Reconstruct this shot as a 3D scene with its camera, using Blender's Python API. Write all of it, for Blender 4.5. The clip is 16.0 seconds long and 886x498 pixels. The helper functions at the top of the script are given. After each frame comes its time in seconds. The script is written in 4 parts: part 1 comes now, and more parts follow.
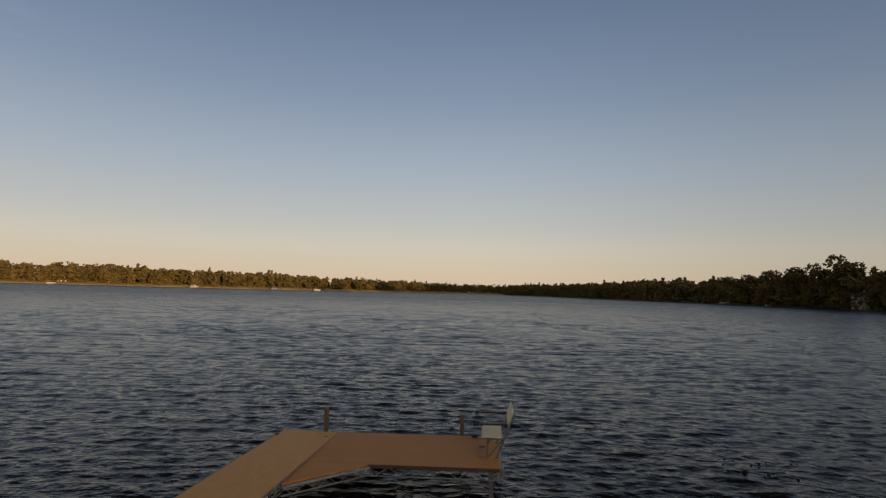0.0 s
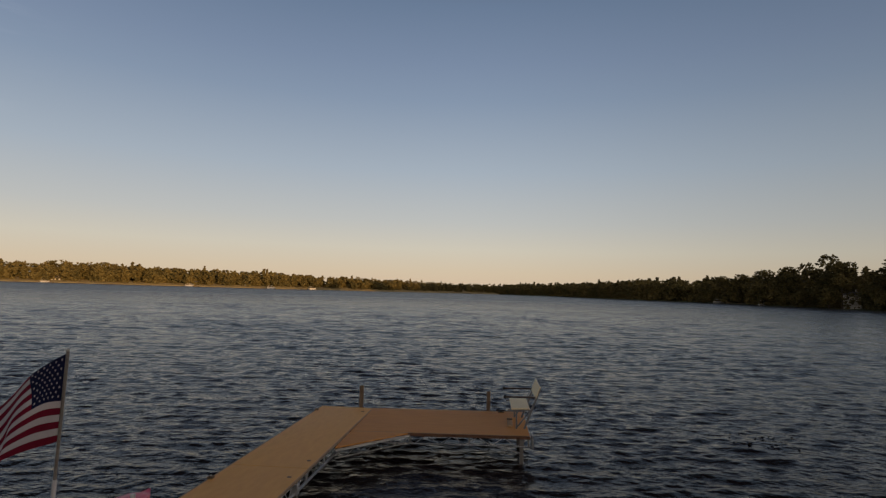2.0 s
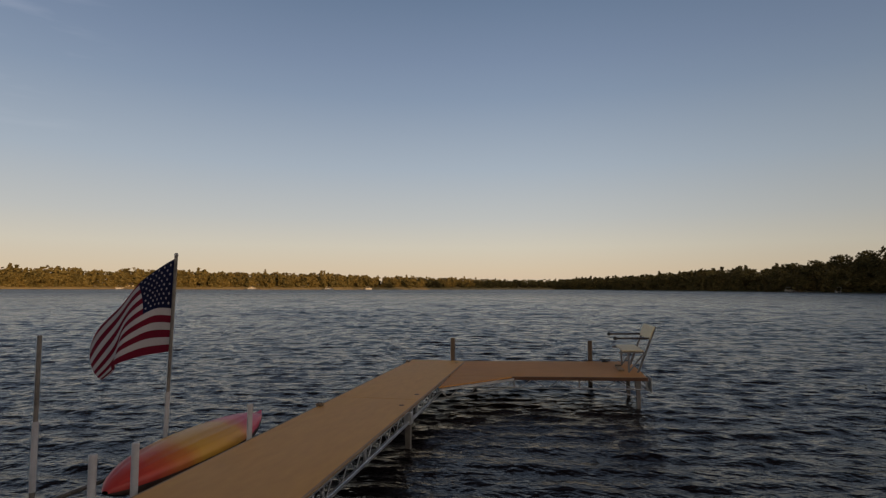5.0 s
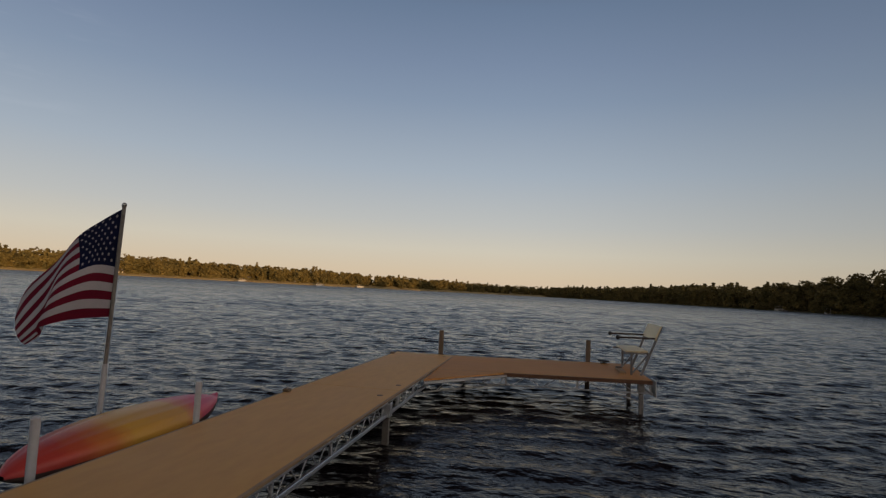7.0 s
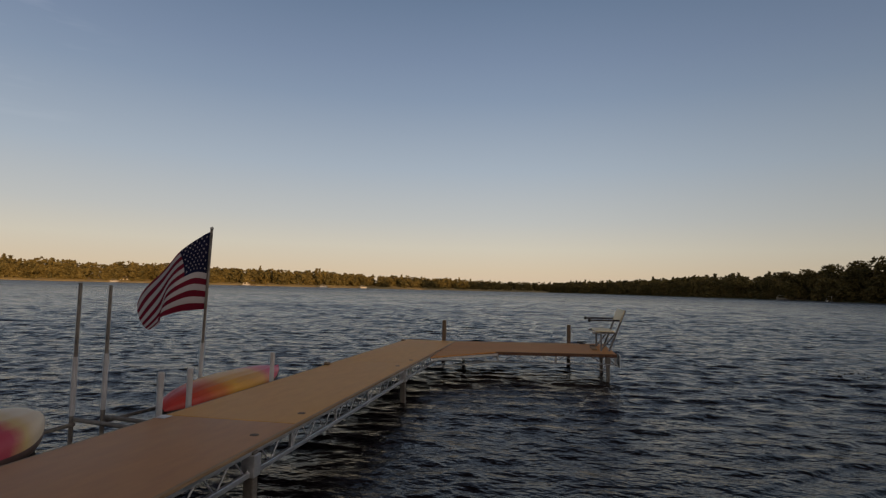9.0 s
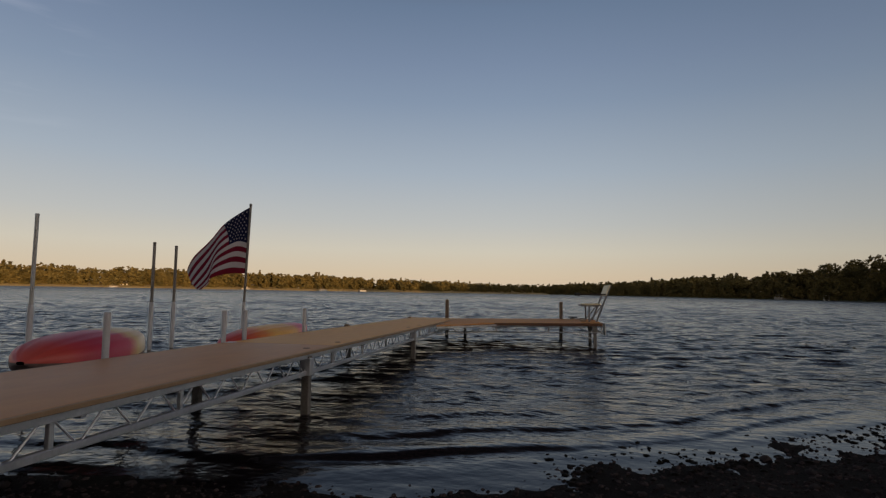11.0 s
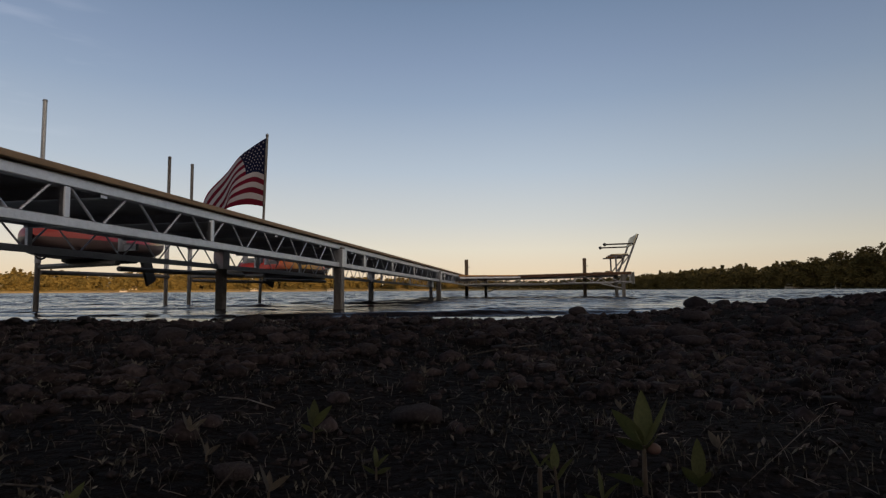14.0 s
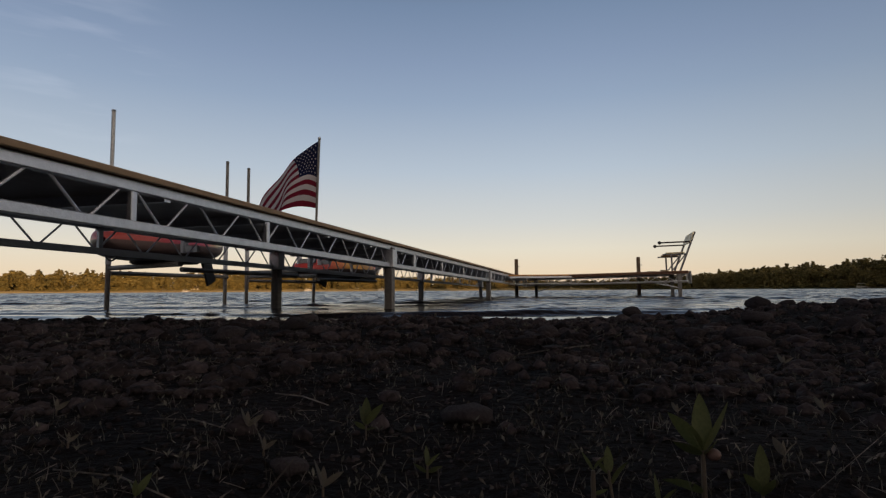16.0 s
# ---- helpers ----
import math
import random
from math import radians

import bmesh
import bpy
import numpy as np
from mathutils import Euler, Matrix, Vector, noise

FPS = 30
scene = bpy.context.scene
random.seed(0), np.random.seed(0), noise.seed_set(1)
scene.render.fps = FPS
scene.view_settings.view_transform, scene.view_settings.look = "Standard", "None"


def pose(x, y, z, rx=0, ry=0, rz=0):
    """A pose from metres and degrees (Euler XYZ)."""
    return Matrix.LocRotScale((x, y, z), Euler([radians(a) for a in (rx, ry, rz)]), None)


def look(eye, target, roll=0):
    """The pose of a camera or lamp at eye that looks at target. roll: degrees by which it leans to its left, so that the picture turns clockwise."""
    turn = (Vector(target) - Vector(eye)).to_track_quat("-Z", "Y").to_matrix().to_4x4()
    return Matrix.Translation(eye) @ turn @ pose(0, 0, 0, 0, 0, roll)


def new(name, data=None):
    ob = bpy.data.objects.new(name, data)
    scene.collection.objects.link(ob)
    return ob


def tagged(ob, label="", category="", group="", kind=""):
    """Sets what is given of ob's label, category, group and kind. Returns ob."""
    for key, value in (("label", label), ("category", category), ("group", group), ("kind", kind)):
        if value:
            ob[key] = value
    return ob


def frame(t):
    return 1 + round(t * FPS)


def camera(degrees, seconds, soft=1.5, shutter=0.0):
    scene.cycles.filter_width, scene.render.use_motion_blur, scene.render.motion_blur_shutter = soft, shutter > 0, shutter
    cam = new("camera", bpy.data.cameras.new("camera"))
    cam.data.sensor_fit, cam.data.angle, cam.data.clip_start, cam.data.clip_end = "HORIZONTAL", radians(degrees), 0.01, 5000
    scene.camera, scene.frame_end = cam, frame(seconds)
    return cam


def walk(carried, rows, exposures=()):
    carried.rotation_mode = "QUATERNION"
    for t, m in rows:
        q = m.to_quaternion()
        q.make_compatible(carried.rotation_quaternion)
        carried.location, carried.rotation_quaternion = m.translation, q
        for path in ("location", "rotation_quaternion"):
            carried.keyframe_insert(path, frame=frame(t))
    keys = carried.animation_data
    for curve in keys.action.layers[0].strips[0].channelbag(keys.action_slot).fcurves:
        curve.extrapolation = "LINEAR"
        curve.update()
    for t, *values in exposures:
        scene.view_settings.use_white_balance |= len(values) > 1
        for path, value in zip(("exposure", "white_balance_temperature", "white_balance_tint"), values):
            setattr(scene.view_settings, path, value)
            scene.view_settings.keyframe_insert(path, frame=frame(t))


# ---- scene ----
cam = camera(76.0, 16.0, soft=1.3)
PATH = [
    (0, (3.424, -12.635, 3.697), (3.237, -10.649, 3.841), 1.58),
    (0.5, (3.263, -13.009, 3.587), (3.081, -11.023, 3.734), 1.86),
    (1, (3.109, -13.419, 3.529), (2.932, -11.432, 3.679), 2.08),
    (1.5, (2.925, -13.559, 3.383), (2.752, -11.572, 3.531), 2.11),
    (2, (2.728, -13.627, 3.349), (2.560, -11.639, 3.492), 1.68),
    (2.5, (2.484, -13.562, 3.229), (2.299, -11.576, 3.376), 1.68),
    (3, (2.318, -13.517, 2.982), (2.031, -11.543, 3.122), 1.74),
    (3.5, (2.160, -13.344, 2.645), (1.837, -11.375, 2.782), 1.53),
    (4, (2.017, -13.172, 2.400), (1.678, -11.206, 2.537), 2.03),
    (4.2, (2.000, -13.125, 2.348), (1.652, -11.159, 2.478), 2.09),
    (6.3, (1.417, -12.340, 1.884), (1.086, -10.373, 2.028), -3.21),
    (6.5, (1.533, -12.232, 1.870), (1.201, -10.264, 2.009), 1.26),
    (7, (1.653, -12.003, 1.840), (1.324, -10.035, 1.984), 3.01),
    (7.5, (1.706, -12.037, 1.838), (1.377, -10.070, 1.985), 2.43),
    (8, (1.813, -12.554, 1.784), (1.484, -10.587, 1.933), 1.60),
    (8.5, (1.928, -13.281, 1.763), (1.598, -11.314, 1.908), 1.60),
    (8.7, (1.977, -13.620, 1.777), (1.643, -11.653, 1.915), 1.53),
    (10.8, (2.141, -15.318, 1.344), (1.813, -13.351, 1.492), 0.98),
    (11, (2.160, -15.343, 1.192), (1.828, -13.376, 1.342), 1.00),
    (11.5, (2.106, -15.328, 0.914), (1.774, -13.362, 1.061), 1.35),
    (12, (2.057, -15.269, 0.612), (1.724, -13.303, 0.764), 1.32),
    (12.5, (1.972, -15.189, 0.422), (1.642, -13.221, 0.559), 1.24),
    (13, (1.834, -15.010, 0.149), (1.479, -13.046, 0.288), 0.78),
    (13.5, (1.767, -14.888, 0.164), (1.456, -12.917, 0.302), 0.01),
    (14, (1.767, -14.888, 0.164), (1.413, -12.925, 0.310), -0.31),
    (14.5, (1.767, -14.888, 0.164), (1.368, -12.934, 0.309), -0.33),
    (15, (1.767, -14.888, 0.164), (1.314, -12.946, 0.310), -0.24),
    (15.5, (1.767, -14.888, 0.164), (1.266, -12.957, 0.309), -0.17),
    (16, (1.767, -14.888, 0.164), (1.243, -12.963, 0.310), -0.33),
]
walk(cam, [(t, look(eye, target, roll)) for t, eye, target, roll in PATH], [(0.0, 0.0), (12.0, 0.0), (12.5, 0.10), (13.0, 0.16), (13.5, 0.29), (16.0, 0.35)])

# ---- world and sun ----
SUN_AZ = (0.66, -0.75)      # direction towards the low evening sun
SUN_EL = 3.4
world = bpy.data.worlds.new("world")
scene.world = world
world.use_nodes = True
wn, wl = world.node_tree.nodes, world.node_tree.links
bg = wn["Background"]
sky = wn.new("ShaderNodeTexSky")
sky.sky_type, sky.sun_disc = "NISHITA", False
sky.sun_elevation = radians(SUN_EL)
sky.sun_rotation = -math.atan2(SUN_AZ[0], SUN_AZ[1])
sky.air_density, sky.dust_density, sky.ozone_density = 1.0, 1.2, 1.6
# the evening gradient: pale peach at the horizon, dull blue higher up
coord, sep, grad, blend = wn.new("ShaderNodeTexCoord"), wn.new("ShaderNodeSeparateXYZ"), wn.new("ShaderNodeValToRGB"), wn.new("ShaderNodeMix")
wl.new(coord.outputs["Generated"], sep.inputs[0]), wl.new(sep.outputs["Z"], grad.inputs[0])
EVENING = [(0.0, (5.9, 4.5, 3.2)), (0.03, (5.85, 4.8, 3.5)), (0.07, (5.5, 5.05, 4.2)), (0.118, (4.5, 4.55, 4.45)), (0.205, (3.3, 3.8, 4.42)), (0.32, (2.09, 2.67, 3.63)), (0.378, (1.71, 2.24, 3.24)), (0.46, (1.24, 1.74, 2.65)), (0.57, (0.56, 0.56, 0.76)), (0.72, (0.30, 0.28, 0.35)), (1.0, (0.20, 0.185, 0.25))]
while len(grad.color_ramp.elements) < len(EVENING):
    grad.color_ramp.elements.new(0.5)
for e, (p, c) in zip(grad.color_ramp.elements, EVENING):
    e.position, e.color = p, (*c, 1)
blend.data_type, blend.inputs["Factor"].default_value = "RGBA", 0.9
wl.new(sky.outputs[0], blend.inputs["A"]), wl.new(grad.outputs[0], blend.inputs["B"])
# a duller east side and the afterglow round the setting sun behind the woods
dull, scale_e, dot_s, glow, low, both, warm, total = (wn.new("ShaderNodeMapRange"), wn.new("ShaderNodeVectorMath"), wn.new("ShaderNodeVectorMath"), wn.new("ShaderNodeMapRange"),
                                                      wn.new("ShaderNodeMapRange"), wn.new("ShaderNodeMath"), wn.new("ShaderNodeVectorMath"), wn.new("ShaderNodeVectorMath"))
dull.interpolation_type = glow.interpolation_type = low.interpolation_type = "SMOOTHSTEP"
dull.inputs["From Min"].default_value, dull.inputs["From Max"].default_value = -0.1, 0.75
dull.inputs["To Min"].default_value, dull.inputs["To Max"].default_value = 1.0, 0.70
wl.new(sep.outputs["X"], dull.inputs[0])
scale_e.operation, total.operation, warm.operation, dot_s.operation, both.operation = "SCALE", "ADD", "SCALE", "DOT_PRODUCT", "MULTIPLY"
wl.new(blend.outputs["Result"], scale_e.inputs[0]), wl.new(dull.outputs[0], scale_e.inputs["Scale"])
dot_s.inputs[1].default_value = (*SUN_AZ, 0)
wl.new(coord.outputs["Generated"], dot_s.inputs[0]), wl.new(dot_s.outputs["Value"], glow.inputs[0])
glow.inputs["From Min"].default_value, glow.inputs["From Max"].default_value = -0.1, 1.0
low.inputs["From Min"].default_value, low.inputs["From Max"].default_value = 0.85, 0.0
wl.new(sep.outputs["Z"], low.inputs[0]), wl.new(glow.outputs[0], both.inputs[0]), wl.new(low.outputs[0], both.inputs[1])
warm.inputs[0].default_value = (15.8, 12.4, 9.4)
wl.new(both.outputs[0], warm.inputs["Scale"]), wl.new(scale_e.outputs[0], total.inputs[0]), wl.new(warm.outputs[0], total.inputs[1])
# a faint wisp of high cloud in the north-west
near, spread, streak, form, thin, amount, pale, clouded = (wn.new("ShaderNodeVectorMath"), wn.new("ShaderNodeMapRange"), wn.new("ShaderNodeMapping"), wn.new("ShaderNodeTexNoise"),
                                                           wn.new("ShaderNodeMapRange"), wn.new("ShaderNodeMath"), wn.new("ShaderNodeVectorMath"), wn.new("ShaderNodeVectorMath"))
near.operation, near.inputs[1].default_value = "DOT_PRODUCT", (-0.70, 0.63, 0.335)
spread.interpolation_type = "SMOOTHSTEP"
spread.inputs["From Min"].default_value, spread.inputs["From Max"].default_value = 0.988, 0.9998
streak.inputs["Scale"].default_value, streak.inputs["Rotation"].default_value = (5, 5, 34), (0.25, 0.1, 0)
form.inputs["Scale"].default_value, form.inputs["Detail"].default_value = 1.0, 5
thin.inputs["From Min"].default_value, thin.inputs["From Max"].default_value = 0.5, 0.8
amount.operation, pale.operation, clouded.operation = "MULTIPLY", "SCALE", "ADD"
pale.inputs[0].default_value = (0.75, 0.68, 0.66)
wl.new(coord.outputs["Generated"], near.inputs[0]), wl.new(near.outputs["Value"], spread.inputs[0])
wl.new(coord.outputs["Generated"], streak.inputs[0]), wl.new(streak.outputs[0], form.inputs[0]), wl.new(form.outputs["Fac"], thin.inputs[0])
wl.new(spread.outputs[0], amount.inputs[0]), wl.new(thin.outputs[0], amount.inputs[1]), wl.new(amount.outputs[0], pale.inputs["Scale"])
wl.new(total.outputs[0], clouded.inputs[0]), wl.new(pale.outputs[0], clouded.inputs[1]), wl.new(clouded.outputs[0], bg.inputs[0])
bg.inputs[1].default_value = 0.12
sun = new("sun", bpy.data.lights.new("sun", "SUN"))
sun.data.energy, sun.data.angle, sun.data.color = 5.0, radians(0.6), (1.0, 0.58, 0.24)
d = Vector((*SUN_AZ, math.tan(radians(SUN_EL)))).normalized()
sun.matrix_world = look(d * 60, (0, 0, 0))


# ---- materials ----
def material(name, color, rough=0.6, metal=0.0, color2=None, scale=8.0, bump=0.0, bump_scale=40.0, stretch=(1, 1, 1), spec=0.5, random=0.0, dirt=0.0, island=False):
    """Two-colour noise at two scales, with fine relief and an optional change of value from piece to piece."""
    m = bpy.data.materials.new(name)
    m.use_nodes = True
    n, l = m.node_tree.nodes, m.node_tree.links
    b = n["Principled BSDF"]
    b.inputs["Roughness"].default_value, b.inputs["Metallic"].default_value = rough, metal
    b.inputs["Specular IOR Level"].default_value = spec
    tc, mp = n.new("ShaderNodeTexCoord"), n.new("ShaderNodeMapping")
    mp.inputs["Scale"].default_value = stretch
    l.new(tc.outputs["Object"], mp.inputs[0])
    big, fine = n.new("ShaderNodeTexNoise"), n.new("ShaderNodeTexNoise")
    big.inputs["Scale"].default_value, fine.inputs["Scale"].default_value = scale * 0.25, scale * 4
    big.inputs["Detail"].default_value = fine.inputs["Detail"].default_value = 6
    l.new(mp.outputs[0], big.inputs[0]), l.new(mp.outputs[0], fine.inputs[0])
    mid = n.new("ShaderNodeMath")
    mid.operation = "MULTIPLY_ADD"
    mid.inputs[1].default_value = 0.5
    half = n.new("ShaderNodeMath")
    half.operation, half.inputs[1].default_value = "MULTIPLY", 0.5
    l.new(big.outputs["Fac"], half.inputs[0])
    l.new(fine.outputs["Fac"], mid.inputs[0]), l.new(half.outputs[0], mid.inputs[2])
    ramp = n.new("ShaderNodeValToRGB")
    c2 = color2 or tuple(c * 0.72 for c in color)
    ramp.color_ramp.elements[0].position, ramp.color_ramp.elements[1].position = 0.36, 0.64
    ramp.color_ramp.elements[0].color, ramp.color_ramp.elements[1].color = (*c2, 1), (*color, 1)
    l.new(mid.outputs[0], ramp.inputs[0])
    out = ramp.outputs[0]
    if random:
        hsv, info, rng = n.new("ShaderNodeHueSaturation"), n.new("ShaderNodeNewGeometry" if island else "ShaderNodeObjectInfo"), n.new("ShaderNodeMapRange")
        rng.inputs["To Min"].default_value, rng.inputs["To Max"].default_value = 1 - random, 1 + random
        l.new(info.outputs["Random Per Island" if island else "Random"], rng.inputs[0])
        l.new(rng.outputs[0], hsv.inputs["Value"]), l.new(out, hsv.inputs["Color"])
        out = hsv.outputs[0]
    l.new(out, b.inputs["Base Color"])
    rr = n.new("ShaderNodeMapRange")
    rr.inputs["To Min"].default_value, rr.inputs["To Max"].default_value = max(0.03, rough - 0.12), min(1, rough + 0.12)
    l.new(big.outputs["Fac"], rr.inputs[0]), l.new(rr.outputs[0], b.inputs["Roughness"])
    if bump:
        bn, bt = n.new("ShaderNodeBump"), n.new("ShaderNodeTexNoise")
        bt.inputs["Scale"].default_value, bt.inputs["Detail"].default_value = bump_scale, 5
        bn.inputs["Strength"].default_value, bn.inputs["Distance"].default_value = bump, 0.02
        l.new(mp.outputs[0], bt.inputs[0]), l.new(bt.outputs["Fac"], bn.inputs["Height"]), l.new(bn.outputs[0], b.inputs["Normal"])
    return m


ALU = material("aluminium", (0.72, 0.73, 0.76), 0.40, 0.85, (0.58, 0.59, 0.62), 10, 0.1, 120)
STEEL = material("galvanised_steel", (0.46, 0.46, 0.45), 0.42, 0.7, (0.30, 0.30, 0.29), 14, 0.15, 90)
LEGMAT = material("leg_metal", (0.22, 0.205, 0.185), 0.55, 0.25, (0.12, 0.11, 0.10), 9, 0.2, 60)
DECK = material("tan_deck", (0.67, 0.36, 0.088), 0.55, 0, (0.59, 0.305, 0.07), 3, 0.08, 260, (1, 0.25, 1), 0.25)
DECK2 = material("brown_deck", (0.54, 0.26, 0.075), 0.6, 0, (0.46, 0.21, 0.06), 3, 0.08, 260, (0.25, 1, 1), 0.2)
EDGE = material("deck_edge", (0.34, 0.235, 0.14), 0.7, 0, (0.27, 0.18, 0.10), 6, 0.1, 80)
FASCIA = material("dark_fascia", (0.13, 0.062, 0.032), 0.8, 0, (0.085, 0.04, 0.022), 6, 0.2, 60, (0.2, 1, 1))
BENCHSTEEL = material("bench_steel", (0.20, 0.20, 0.205), 0.5, 0.2, (0.13, 0.13, 0.135), 14, 0.1, 90)
WOOD = material("weathered_wood", (0.17, 0.125, 0.085), 0.8, 0, (0.10, 0.072, 0.048), 9, 0.4, 40, (1, 1, 0.15))
PVC = material("white_pvc", (0.49, 0.505, 0.54), 0.45, 0, (0.40, 0.41, 0.43), 6, 0.03, 50)
# near-white so that light bounced off the water shows under the deck
UNDER_BOUNCE = material("bounce_pale_underside", (0.74, 0.74, 0.74), 0.5, 0, (0.6, 0.6, 0.6), 4, 0.05, 60)
BENCHM = material("cream_panel", (0.76, 0.66, 0.42), 0.5, 0, (0.66, 0.56, 0.34), 5, 0.05, 60)
ARM = material("dark_brown_wood", (0.05, 0.028, 0.02), 0.7, 0, (0.03, 0.018, 0.013), 8, 0.2, 60)
RUBBER = material("black_rubber", (0.02, 0.02, 0.02), 0.6, 0, (0.012, 0.012, 0.012), 10, 0.1, 60)
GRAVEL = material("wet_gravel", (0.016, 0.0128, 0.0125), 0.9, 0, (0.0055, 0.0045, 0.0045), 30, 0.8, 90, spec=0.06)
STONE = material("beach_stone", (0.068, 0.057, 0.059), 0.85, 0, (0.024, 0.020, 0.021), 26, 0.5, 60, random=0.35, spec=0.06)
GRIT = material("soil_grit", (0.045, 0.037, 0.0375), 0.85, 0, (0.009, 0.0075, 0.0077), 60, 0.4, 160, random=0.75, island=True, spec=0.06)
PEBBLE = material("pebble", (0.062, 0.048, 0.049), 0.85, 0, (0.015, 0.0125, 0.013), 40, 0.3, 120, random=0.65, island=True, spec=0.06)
WEED = material("dark_weed", (0.012, 0.010, 0.008), 0.7, 0, (0.006, 0.005, 0.004), 20, 0.3, 60, random=0.4, island=True, spec=0.06)
STRAW = material("dry_stalk", (0.14, 0.122, 0.11), 0.85, 0, (0.024, 0.020, 0.019), 30, 0.1, 60, random=0.85, island=True, spec=0.06)
CHIP = material("pale_chip", (0.21, 0.19, 0.17), 0.85, 0, (0.09, 0.08, 0.07), 60, 0.1, 60, random=0.6, island=True, spec=0.06)
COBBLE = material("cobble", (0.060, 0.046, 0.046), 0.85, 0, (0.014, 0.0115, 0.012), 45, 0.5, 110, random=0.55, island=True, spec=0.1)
SPROUT = material("grey_sprout", (0.135, 0.126, 0.103), 0.8, 0, (0.032, 0.029, 0.024), 60, 0.1, 60, random=0.8, island=True, spec=0.06)
BUD = material("pink_bud", (0.12, 0.062, 0.05), 0.6, 0, (0.08, 0.046, 0.036), 60)
LEAF = material("young_leaf", (0.105, 0.112, 0.040), 0.6, 0, (0.055, 0.064, 0.023), 60, 0.1, 120, random=0.2)
DRYLEAF = material("dry_leaf", (0.17, 0.15, 0.12), 0.8, 0, (0.10, 0.085, 0.07), 60, 0.1, 120)
STEM = material("plant_stem", (0.10, 0.066, 0.052), 0.6, 0, (0.07, 0.058, 0.036), 60)
BARK = material("bark", (0.10, 0.075, 0.055), 0.9, 0, (0.05, 0.04, 0.03), 2, 0.5, 10, (1, 1, 0.2))
FOLIAGE = material("foliage", (0.132, 0.102, 0.037), 0.8, 0, (0.050, 0.046, 0.019), 0.5, 0, 1, spec=0.1, random=0.2, island=True)
FIELD = material("shore_grass", (0.10, 0.10, 0.035), 0.9, 0, (0.05, 0.055, 0.02), 0.3, 0, 1)
DRYGRASS = material("dry_shore_grass", (0.40, 0.30, 0.125), 0.9, 0, (0.22, 0.17, 0.07), 0.12, 0, 1)
SIDING = material("pale_siding", (0.46, 0.43, 0.38), 0.7, 0, (0.38, 0.35, 0.31), 1, 0, 1)
ROOF = material("roof_shingle", (0.10, 0.09, 0.085), 0.9, 0, (0.06, 0.055, 0.05), 2, 0, 1)
PANE = material("window_glass", (0.03, 0.035, 0.04), 0.08, 0, (0.02, 0.02, 0.025), 1, 0, 1)
BOATM = material("boat_white", (0.36, 0.34, 0.31), 0.4, 0, (0.29, 0.27, 0.245), 1, 0, 1)
RED = material("flag_red", (0.18, 0.012, 0.030), 0.85, 0, (0.14, 0.010, 0.024), 20, 0.3, 300, spec=0.15)
WHITE = material("flag_white", (0.53, 0.49, 0.50), 0.85, 0, (0.46, 0.43, 0.44), 20, 0.3, 300, spec=0.15)
BLUE = material("flag_blue", (0.010, 0.014, 0.048), 0.85, 0, (0.008, 0.011, 0.036), 20, 0.3, 300, spec=0.15)


def translucent(m, share):
    """Thin stuff that lets light through: part of the surface becomes a translucent sheet of the same colour."""
    n, l = m.node_tree.nodes, m.node_tree.links
    b, out = n["Principled BSDF"], n["Material Output"]
    tr, mix = n.new("ShaderNodeBsdfTranslucent"), n.new("ShaderNodeMixShader")
    mix.inputs[0].default_value = share
    l.new(b.inputs["Base Color"].links[0].from_socket, tr.inputs["Color"])
    l.new(b.outputs[0], mix.inputs[1]), l.new(tr.outputs[0], mix.inputs[2]), l.new(mix.outputs[0], out.inputs["Surface"])
    return m


for cloth_m in (RED, WHITE, BLUE):
    translucent(cloth_m, 0.4)
translucent(LEAF, 0.4)


def gradient_plastic(name, stops):
    """Rotomoulded plastic whose colours run into one another along the length."""
    m = bpy.data.materials.new(name)
    m.use_nodes = True
    n, l = m.node_tree.nodes, m.node_tree.links
    b = n["Principled BSDF"]
    b.inputs["Roughness"].default_value = 0.42
    tc, sep, nz, add = n.new("ShaderNodeTexCoord"), n.new("ShaderNodeSeparateXYZ"), n.new("ShaderNodeTexNoise"), n.new("ShaderNodeMath")
    nz.inputs["Scale"].default_value, nz.inputs["Detail"].default_value = 3.0, 4
    add.operation, add.inputs[1].default_value = "MULTIPLY_ADD", 0.22
    ramp = n.new("ShaderNodeValToRGB")
    l.new(tc.outputs["Generated"], sep.inputs[0]), l.new(tc.outputs["Object"], nz.inputs[0])
    l.new(nz.outputs["Fac"], add.inputs[0]), l.new(sep.outputs["Y"], add.inputs[2]), l.new(add.outputs[0], ramp.inputs[0])
    el = ramp.color_ramp.elements
    el[0].position, el[0].color = stops[0][0], (*stops[0][1], 1)
    el[1].position, el[1].color = stops[-1][0], (*stops[-1][1], 1)
    for p, c in stops[1:-1]:
        e = el.new(p)
        e.color = (*c, 1)
    l.new(ramp.outputs[0], b.inputs["Base Color"])
    bn, bt = n.new("ShaderNodeBump"), n.new("ShaderNodeTexNoise")
    bt.inputs["Scale"].default_value = 90
    bn.inputs["Strength"].default_value, bn.inputs["Distance"].default_value = 0.12, 0.01
    l.new(tc.outputs["Object"], bt.inputs[0]), l.new(bt.outputs["Fac"], bn.inputs["Height"]), l.new(bn.outputs[0], b.inputs["Normal"])
    return m


